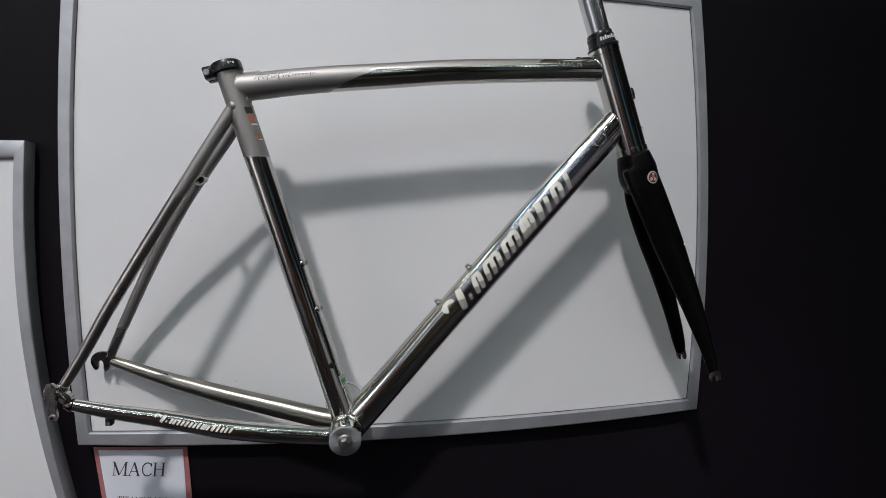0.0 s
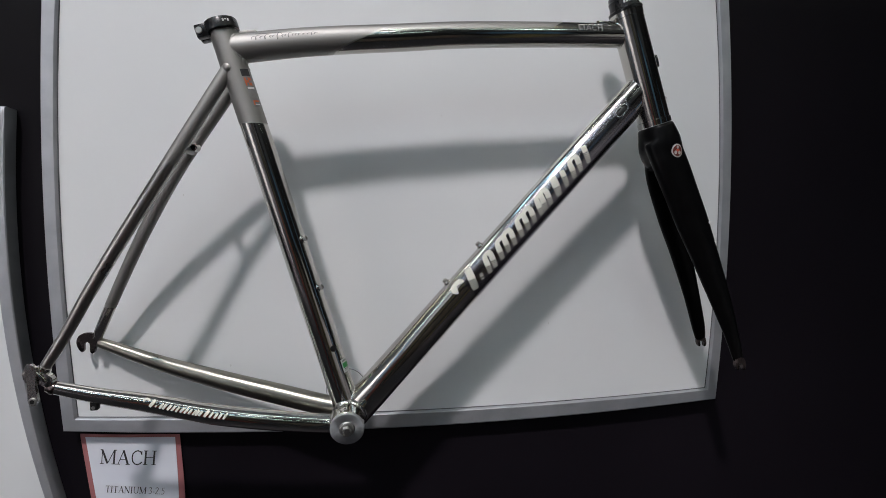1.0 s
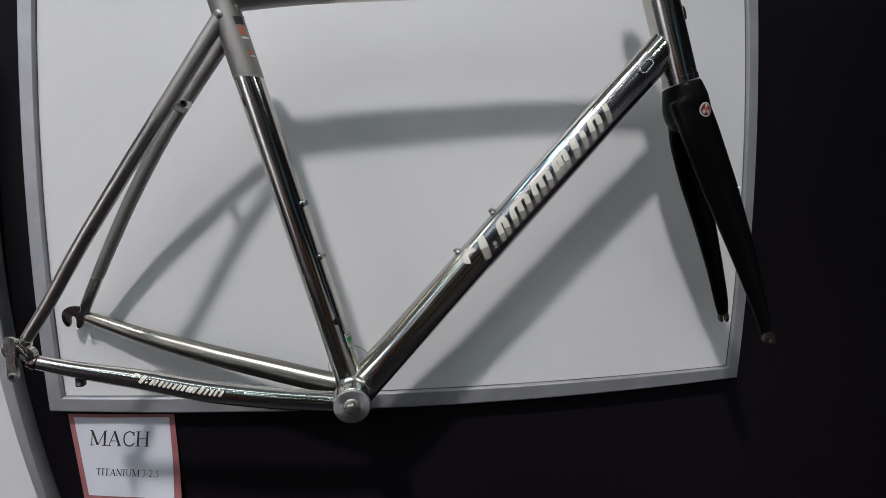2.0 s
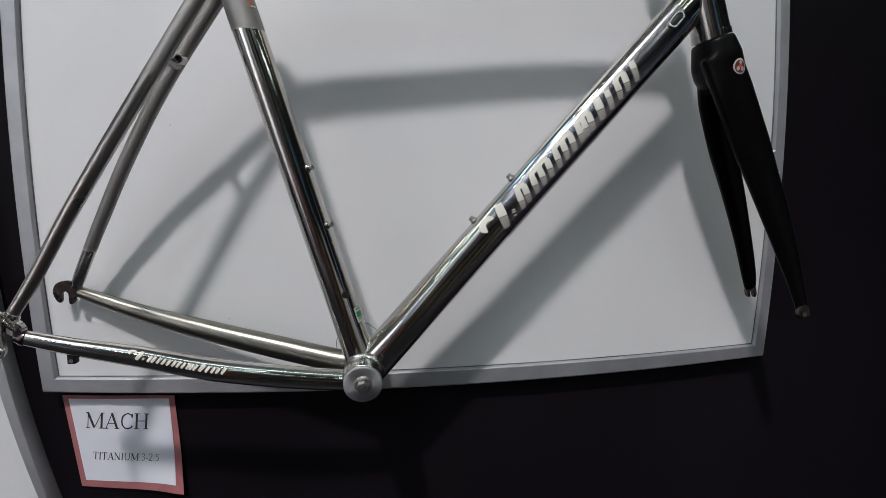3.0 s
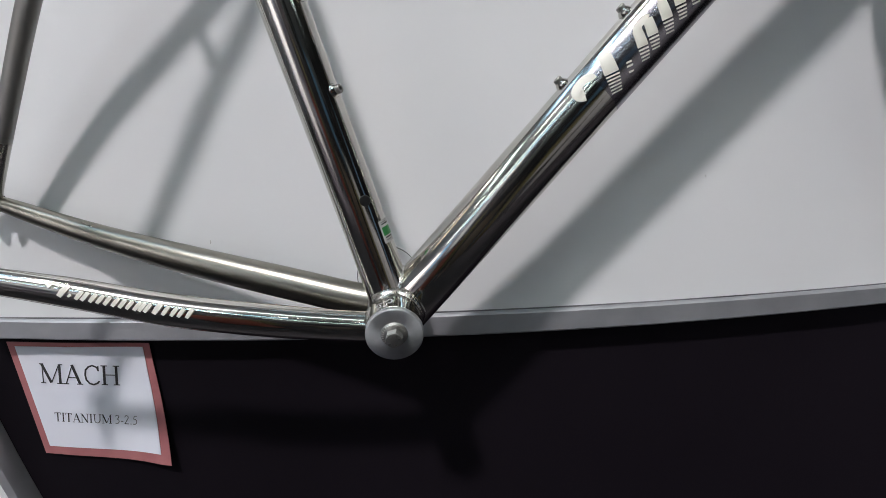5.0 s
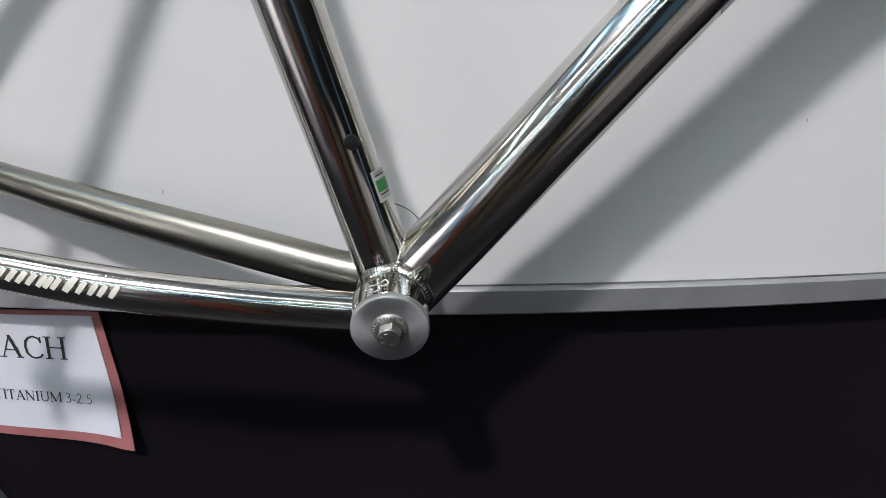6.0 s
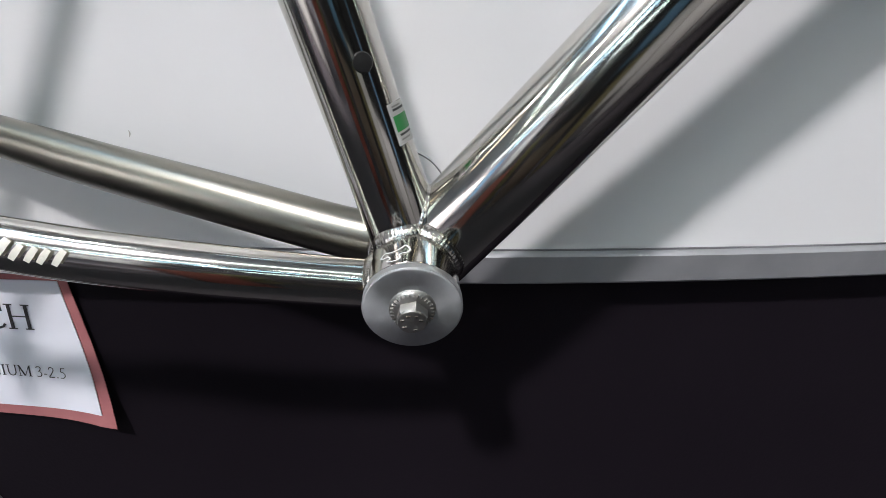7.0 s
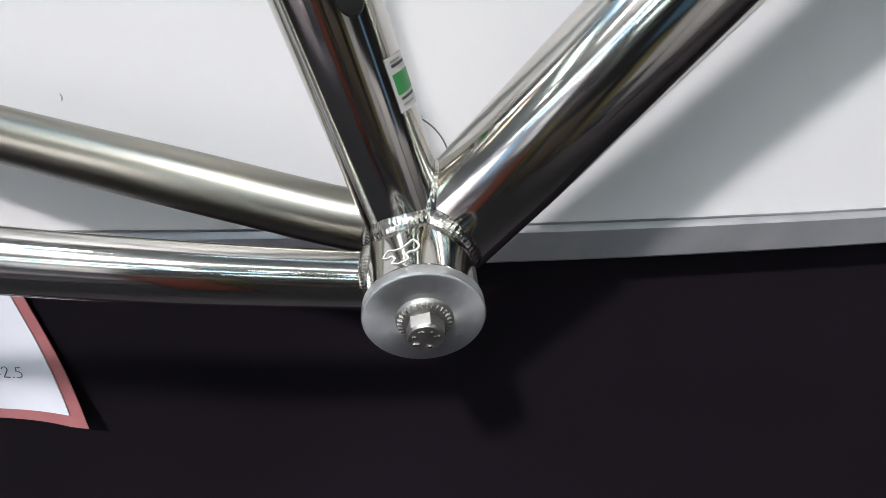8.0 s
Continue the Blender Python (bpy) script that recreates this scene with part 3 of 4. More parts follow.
cs_far = spline([(0.28, -0.071, 1.139), (0.2498, -0.0664, 1.1418), (0.1756, -0.0528, 1.1578), (0.086, -0.0372, 1.1784), (-0.0009, -0.0216, 1.2015), (-0.0785, -0.0105, 1.2283), (-0.0850, -0.0096, 1.2305)])
SS_RAD = [0.0088, 0.0089, 0.0089, 0.0087, 0.0082, 0.0074, 0.0064]
CS_RAD = [0.0128, 0.0133, 0.0139, 0.0137, 0.0122, 0.0097, 0.0080]
part("seat_stay", tube(ss_near, SS_RAD, 36, (0.8, 1.0)), STAY_NEAR_FIN, bike, "seat stay, satin above and polished below")
part("seat_stay", tube(ss_far, SS_RAD, 36, (0.8, 1.0)), STAY_FAR_FIN, bike, "satin seat stay with a polished foot")
part("chain_stay", tube(cs_near, CS_RAD, 40, (0.9, 1.0)), POLISHED, bike, "curved polished chain stay")
part("chain_stay", tube(cs_far, [0.0150, 0.0152, 0.0150, 0.0138, 0.0108, 0.0076, 0.0054], 40, (0.9, 1.0)), BUFFED_DIM, bike, "curved buffed chain stay, dimmed by its colour")
part("brake_bridge", tube(straight((0.0745, -0.0985, 1.5085), (0.0735, -0.0640, 1.5090), 6), [0.0054], 24), SATIN, bike)
part("stay_cap", turned(ss_near[0] - (ss_near[0] - ss_near[2]).normalized() * 0.002, ss_near[0] - ss_near[2], [(-0.004, 0.0080), (0, 0.0086), (0.0024, 0.0081), (0.0044, 0.0066), (0.0058, 0.0044), (0.0064, 0.0012)], 32), SATIN, bike)
bush = part("bridge_bushing", turned((0.0838, -0.0880, 1.5110), (0.25, 1, 0.1), [(0.0022, 0.0026), (0.0003, 0.0031), (0, 0.0035), (0.0003, 0.0048), (0.0012, 0.0053), (0.010, 0.0053)], 28), STEEL, bike, "recessed metal brake bushing")
# black disc in place of the shade inside the bushing
part("bushing_hole_shade", turned((0.0841, -0.0869, 1.5111), (0.25, 1, 0.1), [(0, 0.0005), (0.0002, 0.0027), (0.002, 0.0027)], 20), RUBBER_AND_SHADE, bush)

# weld beads
part("weld_bead", weld(BB, ST_D, ST_R, BB, (0, 1, 0), BB_R, 0.0084, sink=0.33), WELD, bike, "rippled weld bead")
part("weld_bead", weld(DT_FOOT, DT_D, DT_R, BB, (0, 1, 0), BB_R, 0.0084, oval=0.86, sink=0.33), WELD, bike, "rippled weld bead")
part("weld_bead", weld(DT_FOOT, DT_D, DT_R, BB, ST_D, ST_R, 0.0062, oval=0.86, sink=0.26), WELD, bike, "rippled weld bead")
part("weld_bead", weld(DT_TOP, -DT_D, DT_R * 0.94, HT_TOP, HT_D, HT_R, oval=OVAL), WELD, bike, "rippled weld bead")
tt_s = (tt_path[1] - tt_path[0]).normalized()
part("joint_fillet", weld(tt_path[0], tt_s, 0.0189, BB, ST_D, ST_R * 0.95, 0.0036, 0, oval=OVAL_TOP), SATIN, bike, "smoothed satin joint")
part("joint_fillet", weld(ss_far[3], ss_far[0] - ss_far[3], 0.0088, BB, ST_D, ST_R * 0.95, 0.0030, 0, oval=0.8), SATIN, bike, "smoothed satin joint")
tt_e = (tt_path[-2] - tt_path[-1]).normalized()
part("weld_bead", weld(tt_path[-1], tt_e, 0.0169, HT_TOP, HT_D, HT_R, oval=OVAL_TOP), WELD, bike, "rippled weld bead")
for stay, r in ((cs_near, 0.0126), (cs_far, 0.0146)):
    part("weld_bead", weld(stay[0], stay[3] - stay[0], r, BB, (0, 1, 0), BB_R, 0.0072, sink=0.34), WELD, bike, "rippled weld bead")


# dropouts
def at(cx, cz, shape, k=0.001, turn=0.0):
    c, s = math.cos(radians(turn)), math.sin(radians(turn))
    return [(cx + (x * c - z * s) * k, cz + (x * s + z * c) * k) for x, z in shape]


def rounded(shape, n=5):
    p = spline([(x, 0, z) for x, z in shape + shape[:1]], len(shape) * n)
    return [(v.x, v.z) for v in p[:-1]]


HOOK = [(4.5, -12), (5, -3), (4, 4), (0, 7), (-4, 4), (-5, -3), (-5.5, -9), (-8, -13), (-12, -10), (-16, -2), (-17, 6), (-14, 15), (-6, 21), (4, 22), (12, 20), (20, 16), (25, 11), (24, 4), (17, 0), (14, -7), (11, -14), (7, -16)]
part("dropout", plate(at(-0.1025, 1.2278, rounded(HOOK), 0.00083), -0.0118, -0.0072, 0.0009), DARK_STEEL, bike, "hooked brownish metal rear dropout")
LUG = [(-9, 2), (-9, 9), (-4, 13), (4, 13), (11, 9), (19, 4), (24, -1), (24, -8), (20, -12), (14, -11), (9, -7), (3, -6), (-3, -7), (-8, -3)]
drop_near = part("dropout", plate(at(-0.1013, 1.2188, rounded(LUG)), -0.1300, -0.1215, 0.0012), POLISHED, bike, "chunky metal rear dropout")
ARM = [(-6, 14), (2, 13), (6, 6), (5, -6), (4, -16), (5, -24), (6, -31), (3, -38), (-3, -39), (-7, -34), (-7, -26), (-7, -14), (-8, -2), (-9, 8)]
ARM = [(x * 0.84, z) for x, z in ARM]
hanger = part("derailleur_hanger", plate(at(-0.0979, 1.2240, rounded(ARM)), -0.1335, -0.1292, 0.0009), STEEL, bike, "slim bolted derailleur hanger")
part("hanger_eye", turned((-0.0982, -0.1352, 1.1908), (0, 1, 0), [(0.0018, 0.0024), (0.0001, 0.0026), (0, 0.0032), (0.0002, 0.0044), (0.0008, 0.0050), (0.002, 0.0050)], 28), BOLT, hanger)
# black disc in place of the shade inside the eye
part("eye_hole_shade", turned((-0.0982, -0.1353, 1.1908), (0, 1, 0), [(0, 0.0005), (0.0001, 0.0026), (0.001, 0.0026)], 20), RUBBER_AND_SHADE, hanger, "black disc for the shade in the threaded hole")
part("stay_socket", turned((-0.0895, -0.1214, 1.2306), (-0.49, -0.10, -0.87), [(-0.001, 0.0060), (0, 0.0074), (0.003, 0.0082), (0.008, 0.0084), (0.011, 0.0070), (0.012, 0.003)], 32), POLISHED, bike, "polished socket at the foot of the seat stay")
part("stay_socket", turned((-0.0800, -0.1229, 1.2038), (-0.95, -0.07, 0.28), [(-0.003, 0.0078), (-0.002, 0.0087), (0.002, 0.0087), (0.004, 0.0074), (0.0075, 0.0066)], 32), DARK_STEEL, bike, "dark socket at the end of the chain stay")
part("lug_rib", tube(spline([(-0.0990, -0.1308, 1.2300), (-0.0930, -0.1312, 1.2255), (-0.0885, -0.1308, 1.2190), (-0.0830, -0.1302, 1.2130)], 16), [0.0012, 0.0022, 0.0022, 0.0012], 16), POLISHED, drop_near, "raised rib")
part("lug_pin", turned((-0.1030, -0.1308, 1.2265), (0, 1, 0), [(0, 0.0006), (0.0002, 0.0022), (0.0014, 0.0026)], 20), BOLT, drop_near)
guide = part("cable_guide", box((-0.0402, -0.1225, 1.1712), (-0.0317, -0.1140, 1.1835), 0.0012), RUBBER_AND_SHADE, bike, "black cable guide under the chain stay")
part("guide_screw", turned((-0.0360, -0.1232, 1.1750), (0, 1, 0), [(0, 0.001), (0, 0.0022), (0.001, 0.0024)], 16), BOLT, guide)


# bottle bosses and cable stops
def boss(p, d):
    b = part("bottle_boss", turned(p, d, [(-0.003, 0.0058), (0.0006, 0.0056), (0.0022, 0.0046), (0.0034, 0.0036), (0.0034, 0.0022)], 28), POLISHED, bike)
    part("boss_screw", turned(Vector(p) + Vector(d) * 0.0030, d, [(0, 0.0036), (0.0030, 0.0036), (0.0036, 0.0031), (0.0036, 0.0017), (0.0016, 0.0016)], 24), BOLT, b, "socket screw")


st_n = Vector((ST_D.z, 0, -ST_D.x)).normalized()
dt_n = Vector((-DT_D.z, 0, DT_D.x)).normalized()
for z in (1.3790, 1.3115):
    c = BB + ST_D * ((z + 0.006 - BB.z) / ST_D.z)
    out = (st_n * 0.86 + Vector((0, -0.5, 0))).normalized()
    boss(c + out * ST_R * 0.97, out)
for x, z in ((0.4725, 1.3795), (0.4245, 1.3262)):
    s = (Vector((x, YF, z)) - DT_FOOT).dot(DT_D)
    boss(DT_FOOT + DT_D * s + dt_n * DT_R, dt_n)

# oval cable boss on the down tube
s_stop = (Vector((0.6880, YF, 1.5700)) - DT_FOOT).dot(DT_D)
dt_skin = Skin(dt_path, [DT_R, DT_R], oval=OVAL)
c = dt_skin.place(s_stop - 0.006, 0.0045)
n_stop = (c - (DT_FOOT + DT_D * (c - DT_FOOT).dot(DT_D))).normalized()
side = DT_D.cross(n_stop)
bm = bmesh.new()
rings = []
for lift, k in ((-0.003, 1.0), (0.0015, 1.0), (0.0024, 0.86), (0.0024, 0.62), (0.0006, 0.5)):
    rings.append([bm.verts.new(c + n_stop * lift + DT_D * (math.copysign(0.0055, math.cos(w)) + 0.0068 * k * math.cos(w)) + side * 0.0068 * k * math.sin(w)) for w in [2 * math.pi * (i + 0.5) / 32 for i in range(32)]])
for r0, r1 in zip(rings, rings[1:]):
    for i in range(32):
        bm.faces.new((r0[i], r0[(i + 1) % 32], r1[(i + 1) % 32], r1[i]))
bm.faces.new(rings[-1])
cable_boss = part("cable_boss", bm, STEERER_ALU, bike, "oval polished cable boss")
# black inset that paints the shade in the boss's slot
bm = bmesh.new()
for lift, k in ((0.0009, 0.52), (0.0013, 0.44)):
    rings.append([bm.verts.new(c + n_stop * lift + DT_D * (math.copysign(0.0052, math.cos(w)) + 0.0068 * k * math.cos(w)) + side * 0.0068 * k * math.sin(w)) for w in [2 * math.pi * (i + 0.5) / 32 for i in range(32)]])
for i in range(32):
    bm.faces.new((rings[-2][i], rings[-2][(i + 1) % 32], rings[-1][(i + 1) % 32], rings[-1][i]))
bm.faces.new(rings[-1])
part("boss_hole_shade", bm, RUBBER_AND_SHADE, cable_boss, "black inset for the shade in the cable boss slot")
for s in (0.075, 0.52):
    k = min(int(s / 0.56 * 56), 55)
    p, d = tt_path[k], (tt_path[k + 1] - tt_path[k]).normalized()
    m = Matrix.Translation(p + Vector((0, 0, lerp(TT_RAD, k / 56) + 0.001))) @ Matrix.Rotation(-math.atan2(d.z, d.x), 4, "Y")
    bm = box((-0.013, -0.003, -0.003), (0.013, 0.003, 0.002), 0.0012)
    bmesh.ops.transform(bm, matrix=m, verts=bm.verts[:])
    part("cable_stop", bm, SATIN if s < 0.2 else POLISHED, bike, "low cable stop on the top tube")
q = HT_TOP + HT_D * ((HT_TOP.z - 1.642) / -HT_D.z) + Vector((0.95, -0.25, 0.3)).normalized() * (HT_R + 0.0004)
part("head_stop", tube([q + HT_D * s for s in (-0.0095, -0.0085, -0.005, 0.0, 0.005, 0.0085, 0.0095)], [0.0014, 0.0028, 0.0034, 0.0036, 0.0034, 0.0028, 0.0014], 20), POLISHED, bike, "small polished stop on the head tube")
z, r = 1.590, 0.0026
q = HT_TOP + HT_D * ((HT_TOP.z - z) / -HT_D.z)
part("head_stud", turned(q + Vector((0.95, -0.1, 0.3)).normalized() * (HT_R - 0.001), (0.95, -0.1, 0.3), [(0, r), (0.003, r), (0.004, r * 0.6)], 16), BOLT, bike)

# plug in the seat tube, spigot on the shell
st_skin = Skin(straight(BB, ST_TOP), [ST_R * 1.045, ST_R * 0.945])
q = st_skin.place((Vector((0.263, YF, 1.2370)) - BB).dot(ST_D), 0.0100)
n_q = Vector((0.33, -1, 0.10)).normalized()
part("tube_plug", turned(q - n_q * 0.0029, n_q, [(0, 0.0046), (0.0026, 0.0046), (0.0034, 0.0040), (0.0036, 0.001)], 28), RUBBER_AND_SHADE, bike, "round black rubber plug")

# ---- clamp on the seat tube ----
clamp = thing("seat_clamp", "black anodised seat clamp on the seat tube", "seat clamp", ST_TOP - ST_D * 0.02)
c0 = ST_TOP - ST_D * 0.0105
part("collar", turned(c0, ST_D, [(0, 0.0168), (0, 0.0204), (0.0010, 0.0212), (0.0122, 0.0212), (0.0138, 0.0202), (0.0138, 0.0166), (0.009, 0.0158)], 56), ANODISED, clamp)
m = Matrix.Translation(c0 + ST_D * 0.0050 - st_n * 0.0235) @ Matrix.Rotation(radians(-17), 4, "Y")
bm = box((-0.0075, -0.0125, -0.0088), (0.010, -0.0012, 0.0085), 0.002)
bmesh.ops.transform(bm, matrix=m, verts=bm.verts[:])
part("clamp_ear", bm, ANODISED, clamp)
bm = box((-0.0075, 0.0012, -0.0088), (0.010, 0.0125, 0.0085), 0.002)
bmesh.ops.transform(bm, matrix=m, verts=bm.verts[:])
part("clamp_ear", bm, ANODISED, clamp)
part("clamp_bolt", turned(m @ Vector((-0.002, -0.0145, 0)), (0, 1, 0), [(0, 0.0018), (0, 0.0038), (0.0006, 0.0043), (0.003, 0.0043)], 24), BOLT, clamp, "socket bolt")
clamp_skin = Skin(straight(c0, c0 + ST_D * 0.0138, 6), [0.0213, 0.0213])
bm = bmesh.new()
for k in range(3):
    clamp_skin.patch(bm, 0.0062 + 0.0016 * (k % 2), 0.0095, 0.0075 + 0.0032 * k, 0.0098 + 0.0032 * k, 3)
part("clamp_mark", bm, WHITE_INK, clamp, "small white printed mark")

# ---- headset and steerer ----
headset = thing("headset", "black headset cup on the head tube", "headset", HT_TOP)
up = -HT_D
part("cup", turned(HT_TOP, up, [(0, 0.0225), (0.0005, 0.0238), (0.004, 0.0238), (0.0055, 0.0215), (0.013, 0.0200), (0.0185, 0.0205), (0.0195, 0.0195), (0.0245, 0.0190), (0.0258, 0.0180), (0.0258, 0.016)], 56), ANODISED, headset)
hs_skin = Skin(straight(HT_TOP, HT_TOP + up * 0.026, 8), [0.0238, 0.0226, 0.0206, 0.0204, 0.0206, 0.0196, 0.019], 0.0005)
bm = bmesh.new()
for k in range(7):
    hs_skin.patch(bm, 0.0105, 0.0148 + 0.0016 * (k in (0, 2, 5)), -0.011 + 0.0036 * k, -0.0084 + 0.0036 * k, 3)
part("headset_mark", bm, WHITE_INK, headset, "white printed mark")
fork = thing("fork", "matt black carbon fork with a bare aluminium steerer", "fork", (0.8619, YF, 1.2))
part("steerer", turned(HT_TOP + up * 0.024, up, [(0, 0.0165), (0, 0.0168), (0.063, 0.0168), (0.064, 0.016), (0.064, 0.013), (0.03, 0.013)], 48), STEERER_ALU, fork, "bare metal steerer tube")
CR = HT_LOW + HT_D * 0.0006
fork_bm = tube([CR + HT_D * s + Vector((k, 0, 0)) for s, k in ((0, 0), (0.004, 0), (0.012, 0.0), (0.022, 0.0), (0.034, -0.001), (0.046, -0.002), (0.056, -0.002), (0.064, -0.001))],
                   [0.0236, 0.0246, 0.0262, 0.0283, 0.0292, 0.0280, 0.0236, 0.0150], 56, (1.12, 1.0))
near_leg = spline([(0.7400, -0.1000, 1.5350), (0.7562, -0.1070, 1.4905), (0.7868, -0.1140, 1.4132), (0.8220, -0.1215, 1.3229), (0.8466, -0.1290, 1.2507), (0.8575, -0.1345, 1.2085)], 44)
far_leg = spline([(0.7410, -0.0790, 1.5420), (0.7600, -0.0660, 1.4850), (0.7900, -0.0525, 1.4200), (0.8164, -0.0450, 1.3619), (0.8437, -0.0385, 1.2912), (0.8626, -0.0330, 1.2369), (0.8710, -0.0290, 1.2130)], 44)
tube(near_leg, [0.0262, 0.0268, 0.0246, 0.0182, 0.0118, 0.0085], 40, (0.55, 1.0), bm=fork_bm)
tube(far_leg, [0.0170, 0.0215, 0.0205, 0.0178, 0.0140, 0.0120, 0.0095], 40, (0.55, 1.0), bm=fork_bm)
moulding = part("fork_body", fork_bm, CARBON, fork, "crown and blades moulded in one from matt black carbon")
blend = moulding.modifiers.new("blend", "REMESH")
blend.mode, blend.voxel_size, blend.use_smooth_shade = "VOXEL", 0.0017, True
ease = moulding.modifiers.new("ease", "SMOOTH")
ease.factor, ease.iterations = 0.5, 24
TIP = [(-6, 10), (6, 10), (8, 0), (7, -7), (4, -10), (2.5, -8), (3, -1), (0, 3), (-3, 0), (-3.5, -6), (-6, -7), (-8, 0)]
part("fork_tip", plate(at(0.8585, 1.2040, rounded(TIP), 0.001, 15), -0.1385, -0.1325, 0.0008), DARK_STEEL, fork, "slotted dark metal fork tip")
part("fork_tip", plate(at(0.8722, 1.2085, rounded(TIP), 0.001, 15), -0.0310, -0.0255, 0.0008), DARK_STEEL, fork, "slotted dark metal fork tip")

# ---- bolted plug through the bottom bracket ----
plug = thing("bottom_bracket_plug", "turned aluminium plug with a hex bolt in the bottom bracket", "mounting plug", (BB.x, YF - 0.04, BB.z - 0.0235))
D0 = -0.1388
part("disc", turned((BB.x, D0, BB.z), (0, 1, 0), [(0, 0.009), (0, 0.0217), (0.0004, 0.0224), (0.0012, 0.0227), (0.0058, 0.0227), (0.0064, 0.0222), (0.0064, 0.0200), (0.0155, 0.0190)], 72), BRUSHED, plug)
part("disc_rim", turned((BB.x, D0 + 0.0008, BB.z), (0, 1, 0), [(0, 0.0216), (0, 0.0224), (0.0004, 0.0229), (0.0048, 0.0229), (0.0054, 0.0225), (0.0054, 0.0215)], 72), EDGE_ALU, plug, "bright machined edge")
BOLT_Z = BB.z + 0.0012
part("washer", turned((BB.x, D0 - 0.0034, BOLT_Z), (0, 1, 0), [(0, 0.0066), (0.0002, 0.0075), (0.0016, 0.0098), (0.0024, 0.0105), (0.0034, 0.0106)], 56), BOLT, plug, "serrated flange of the bolt")
bm = bmesh.new()
for k in range(30):
    w = 2 * math.pi * k / 30
    b2 = box((0.0082, 0.0000, -0.00022), (0.0099, 0.0012, 0.00022), 0)
    bmesh.ops.transform(b2, matrix=Matrix.Translation((BB.x, D0 - 0.0029, BOLT_Z)) @ Matrix.Rotation(w, 4, "Y"), verts=b2.verts[:])
    me = bpy.data.meshes.new("tmp")
    b2.to_mesh(me)
    b2.free()
    bm.from_mesh(me)
    bpy.data.meshes.remove(me)
part("serration", bm, BOLT, plug, smooth=False)
HEX_TURN = radians(30)
bolt = part("hex_head", turned((BB.x, D0 - 0.0093, BOLT_Z), (0, 1, 0), [(0, 0.0060), (0.0008, 0.0071), (0.0080, 0.0071)], 6, start=HEX_TURN), BOLT, plug, "zinc plated hex bolt head", smooth=False)
part("head_face", turned((BB.x, D0 - 0.0098, BOLT_Z), (0, 1, 0), [(0, 0.0054), (0.0003, 0.0061), (0.0014, 0.0066)], 40), BOLT, bolt)
bm = bmesh.new()
for k, (w, ln) in enumerate(((20, 0.0018), (60, 0.0012), (110, 0.002), (160, 0.0014), (215, 0.002), (290, 0.0016))):
    c, s = math.cos(radians(w)) * 0.0042, math.sin(radians(w)) * 0.0042
    b2 = box((c - ln / 2, -0.0002, s - 0.0003), (c + ln / 2, 0.0002, s + 0.0003), 0)
    bmesh.ops.transform(b2, matrix=Matrix.Translation((BB.x, D0 - 0.0099, BOLT_Z)), verts=b2.verts[:])
    me = bpy.data.meshes.new("tmp")
    b2.to_mesh(me)
    b2.free()
    bm.from_mesh(me)
    bpy.data.meshes.remove(me)
part("head_mark", bm, STEEL, bolt, smooth=False)

bm = bmesh.new()
# (angle round the shell, distance behind the disc in mm)
mark = [(-0.686, 5.1), (-0.582, 7.6), (-0.442, 5.6), (-0.319, 5.9), (-0.221, 7.5), (-0.145, 9.6), (-0.076, 7.6), (-0.043, 4.4), (-0.105, 1.9), (-0.196, 1.7), (-0.253, 0.3), (-0.227, -2.6), (-0.305, -4.0), (-0.416, -3.8), (-0.5, -2.0), (-0.445, -0.3), (-0.508, 2.6), (-0.596, 2.8)]
flat = [(v.x, v.z) for v in spline([(w * BB_R * 1000, 0, y) for w, y in mark + mark[:1]], 90)]
rows = []
for i, (mx, my) in enumerate(flat):
    a, b = flat[i - 1 if i else -2], flat[i + 1 if i < len(flat) - 1 else 1]
    d = Vector((b[0] - a[0], b[1] - a[1])).normalized()
    rows.append([])
    for o in (-0.36, 0.36):
        w, py = (mx - d.y * o) * 0.001 / BB_R, my + d.x * o
        rows[-1].append(bm.verts.new((BB.x + math.sin(w) * (BB_R + 0.0003), -0.1300 + py * 0.001, BB.z + math.cos(w) * (BB_R + 0.0003))))
for r0, r1 in zip(rows, rows[1:]):
    bm.faces.new((r0[0], r1[0], r1[1], r0[1]))
part("engraved_mark", bm, WHITE_INK, shell, "white engraved outline mark", smooth=False)

peg = thing("support_peg", "pale metal peg on a round plate behind the frame", "peg", (0.2740, 0.0, 1.1220))
part("plate", turned((0.2740, 0.0, 1.1530), (0, -1, 0), [(-0.0005, 0.0310), (0.0110, 0.0310), (0.0116, 0.0304), (0.0116, 0.004)], 72), BOARD, peg, "round pale backing plate")
part("plate_edge", tube([Vector((0.2740 + 0.0310 * math.cos(w), -0.0112, 1.1530 + 0.0310 * math.sin(w))) for w in [2 * math.pi * k / 96 for k in range(97)]], [0.0005], 8), GASKET, peg, "thin dark edge")
part("shaft", turned((0.2845, -0.0116, 1.1400), (0, -1, 0), [(0, 0.011), (0.032, 0.011)], 32), BRUSHED, peg)

# ---- lettering and badges ----

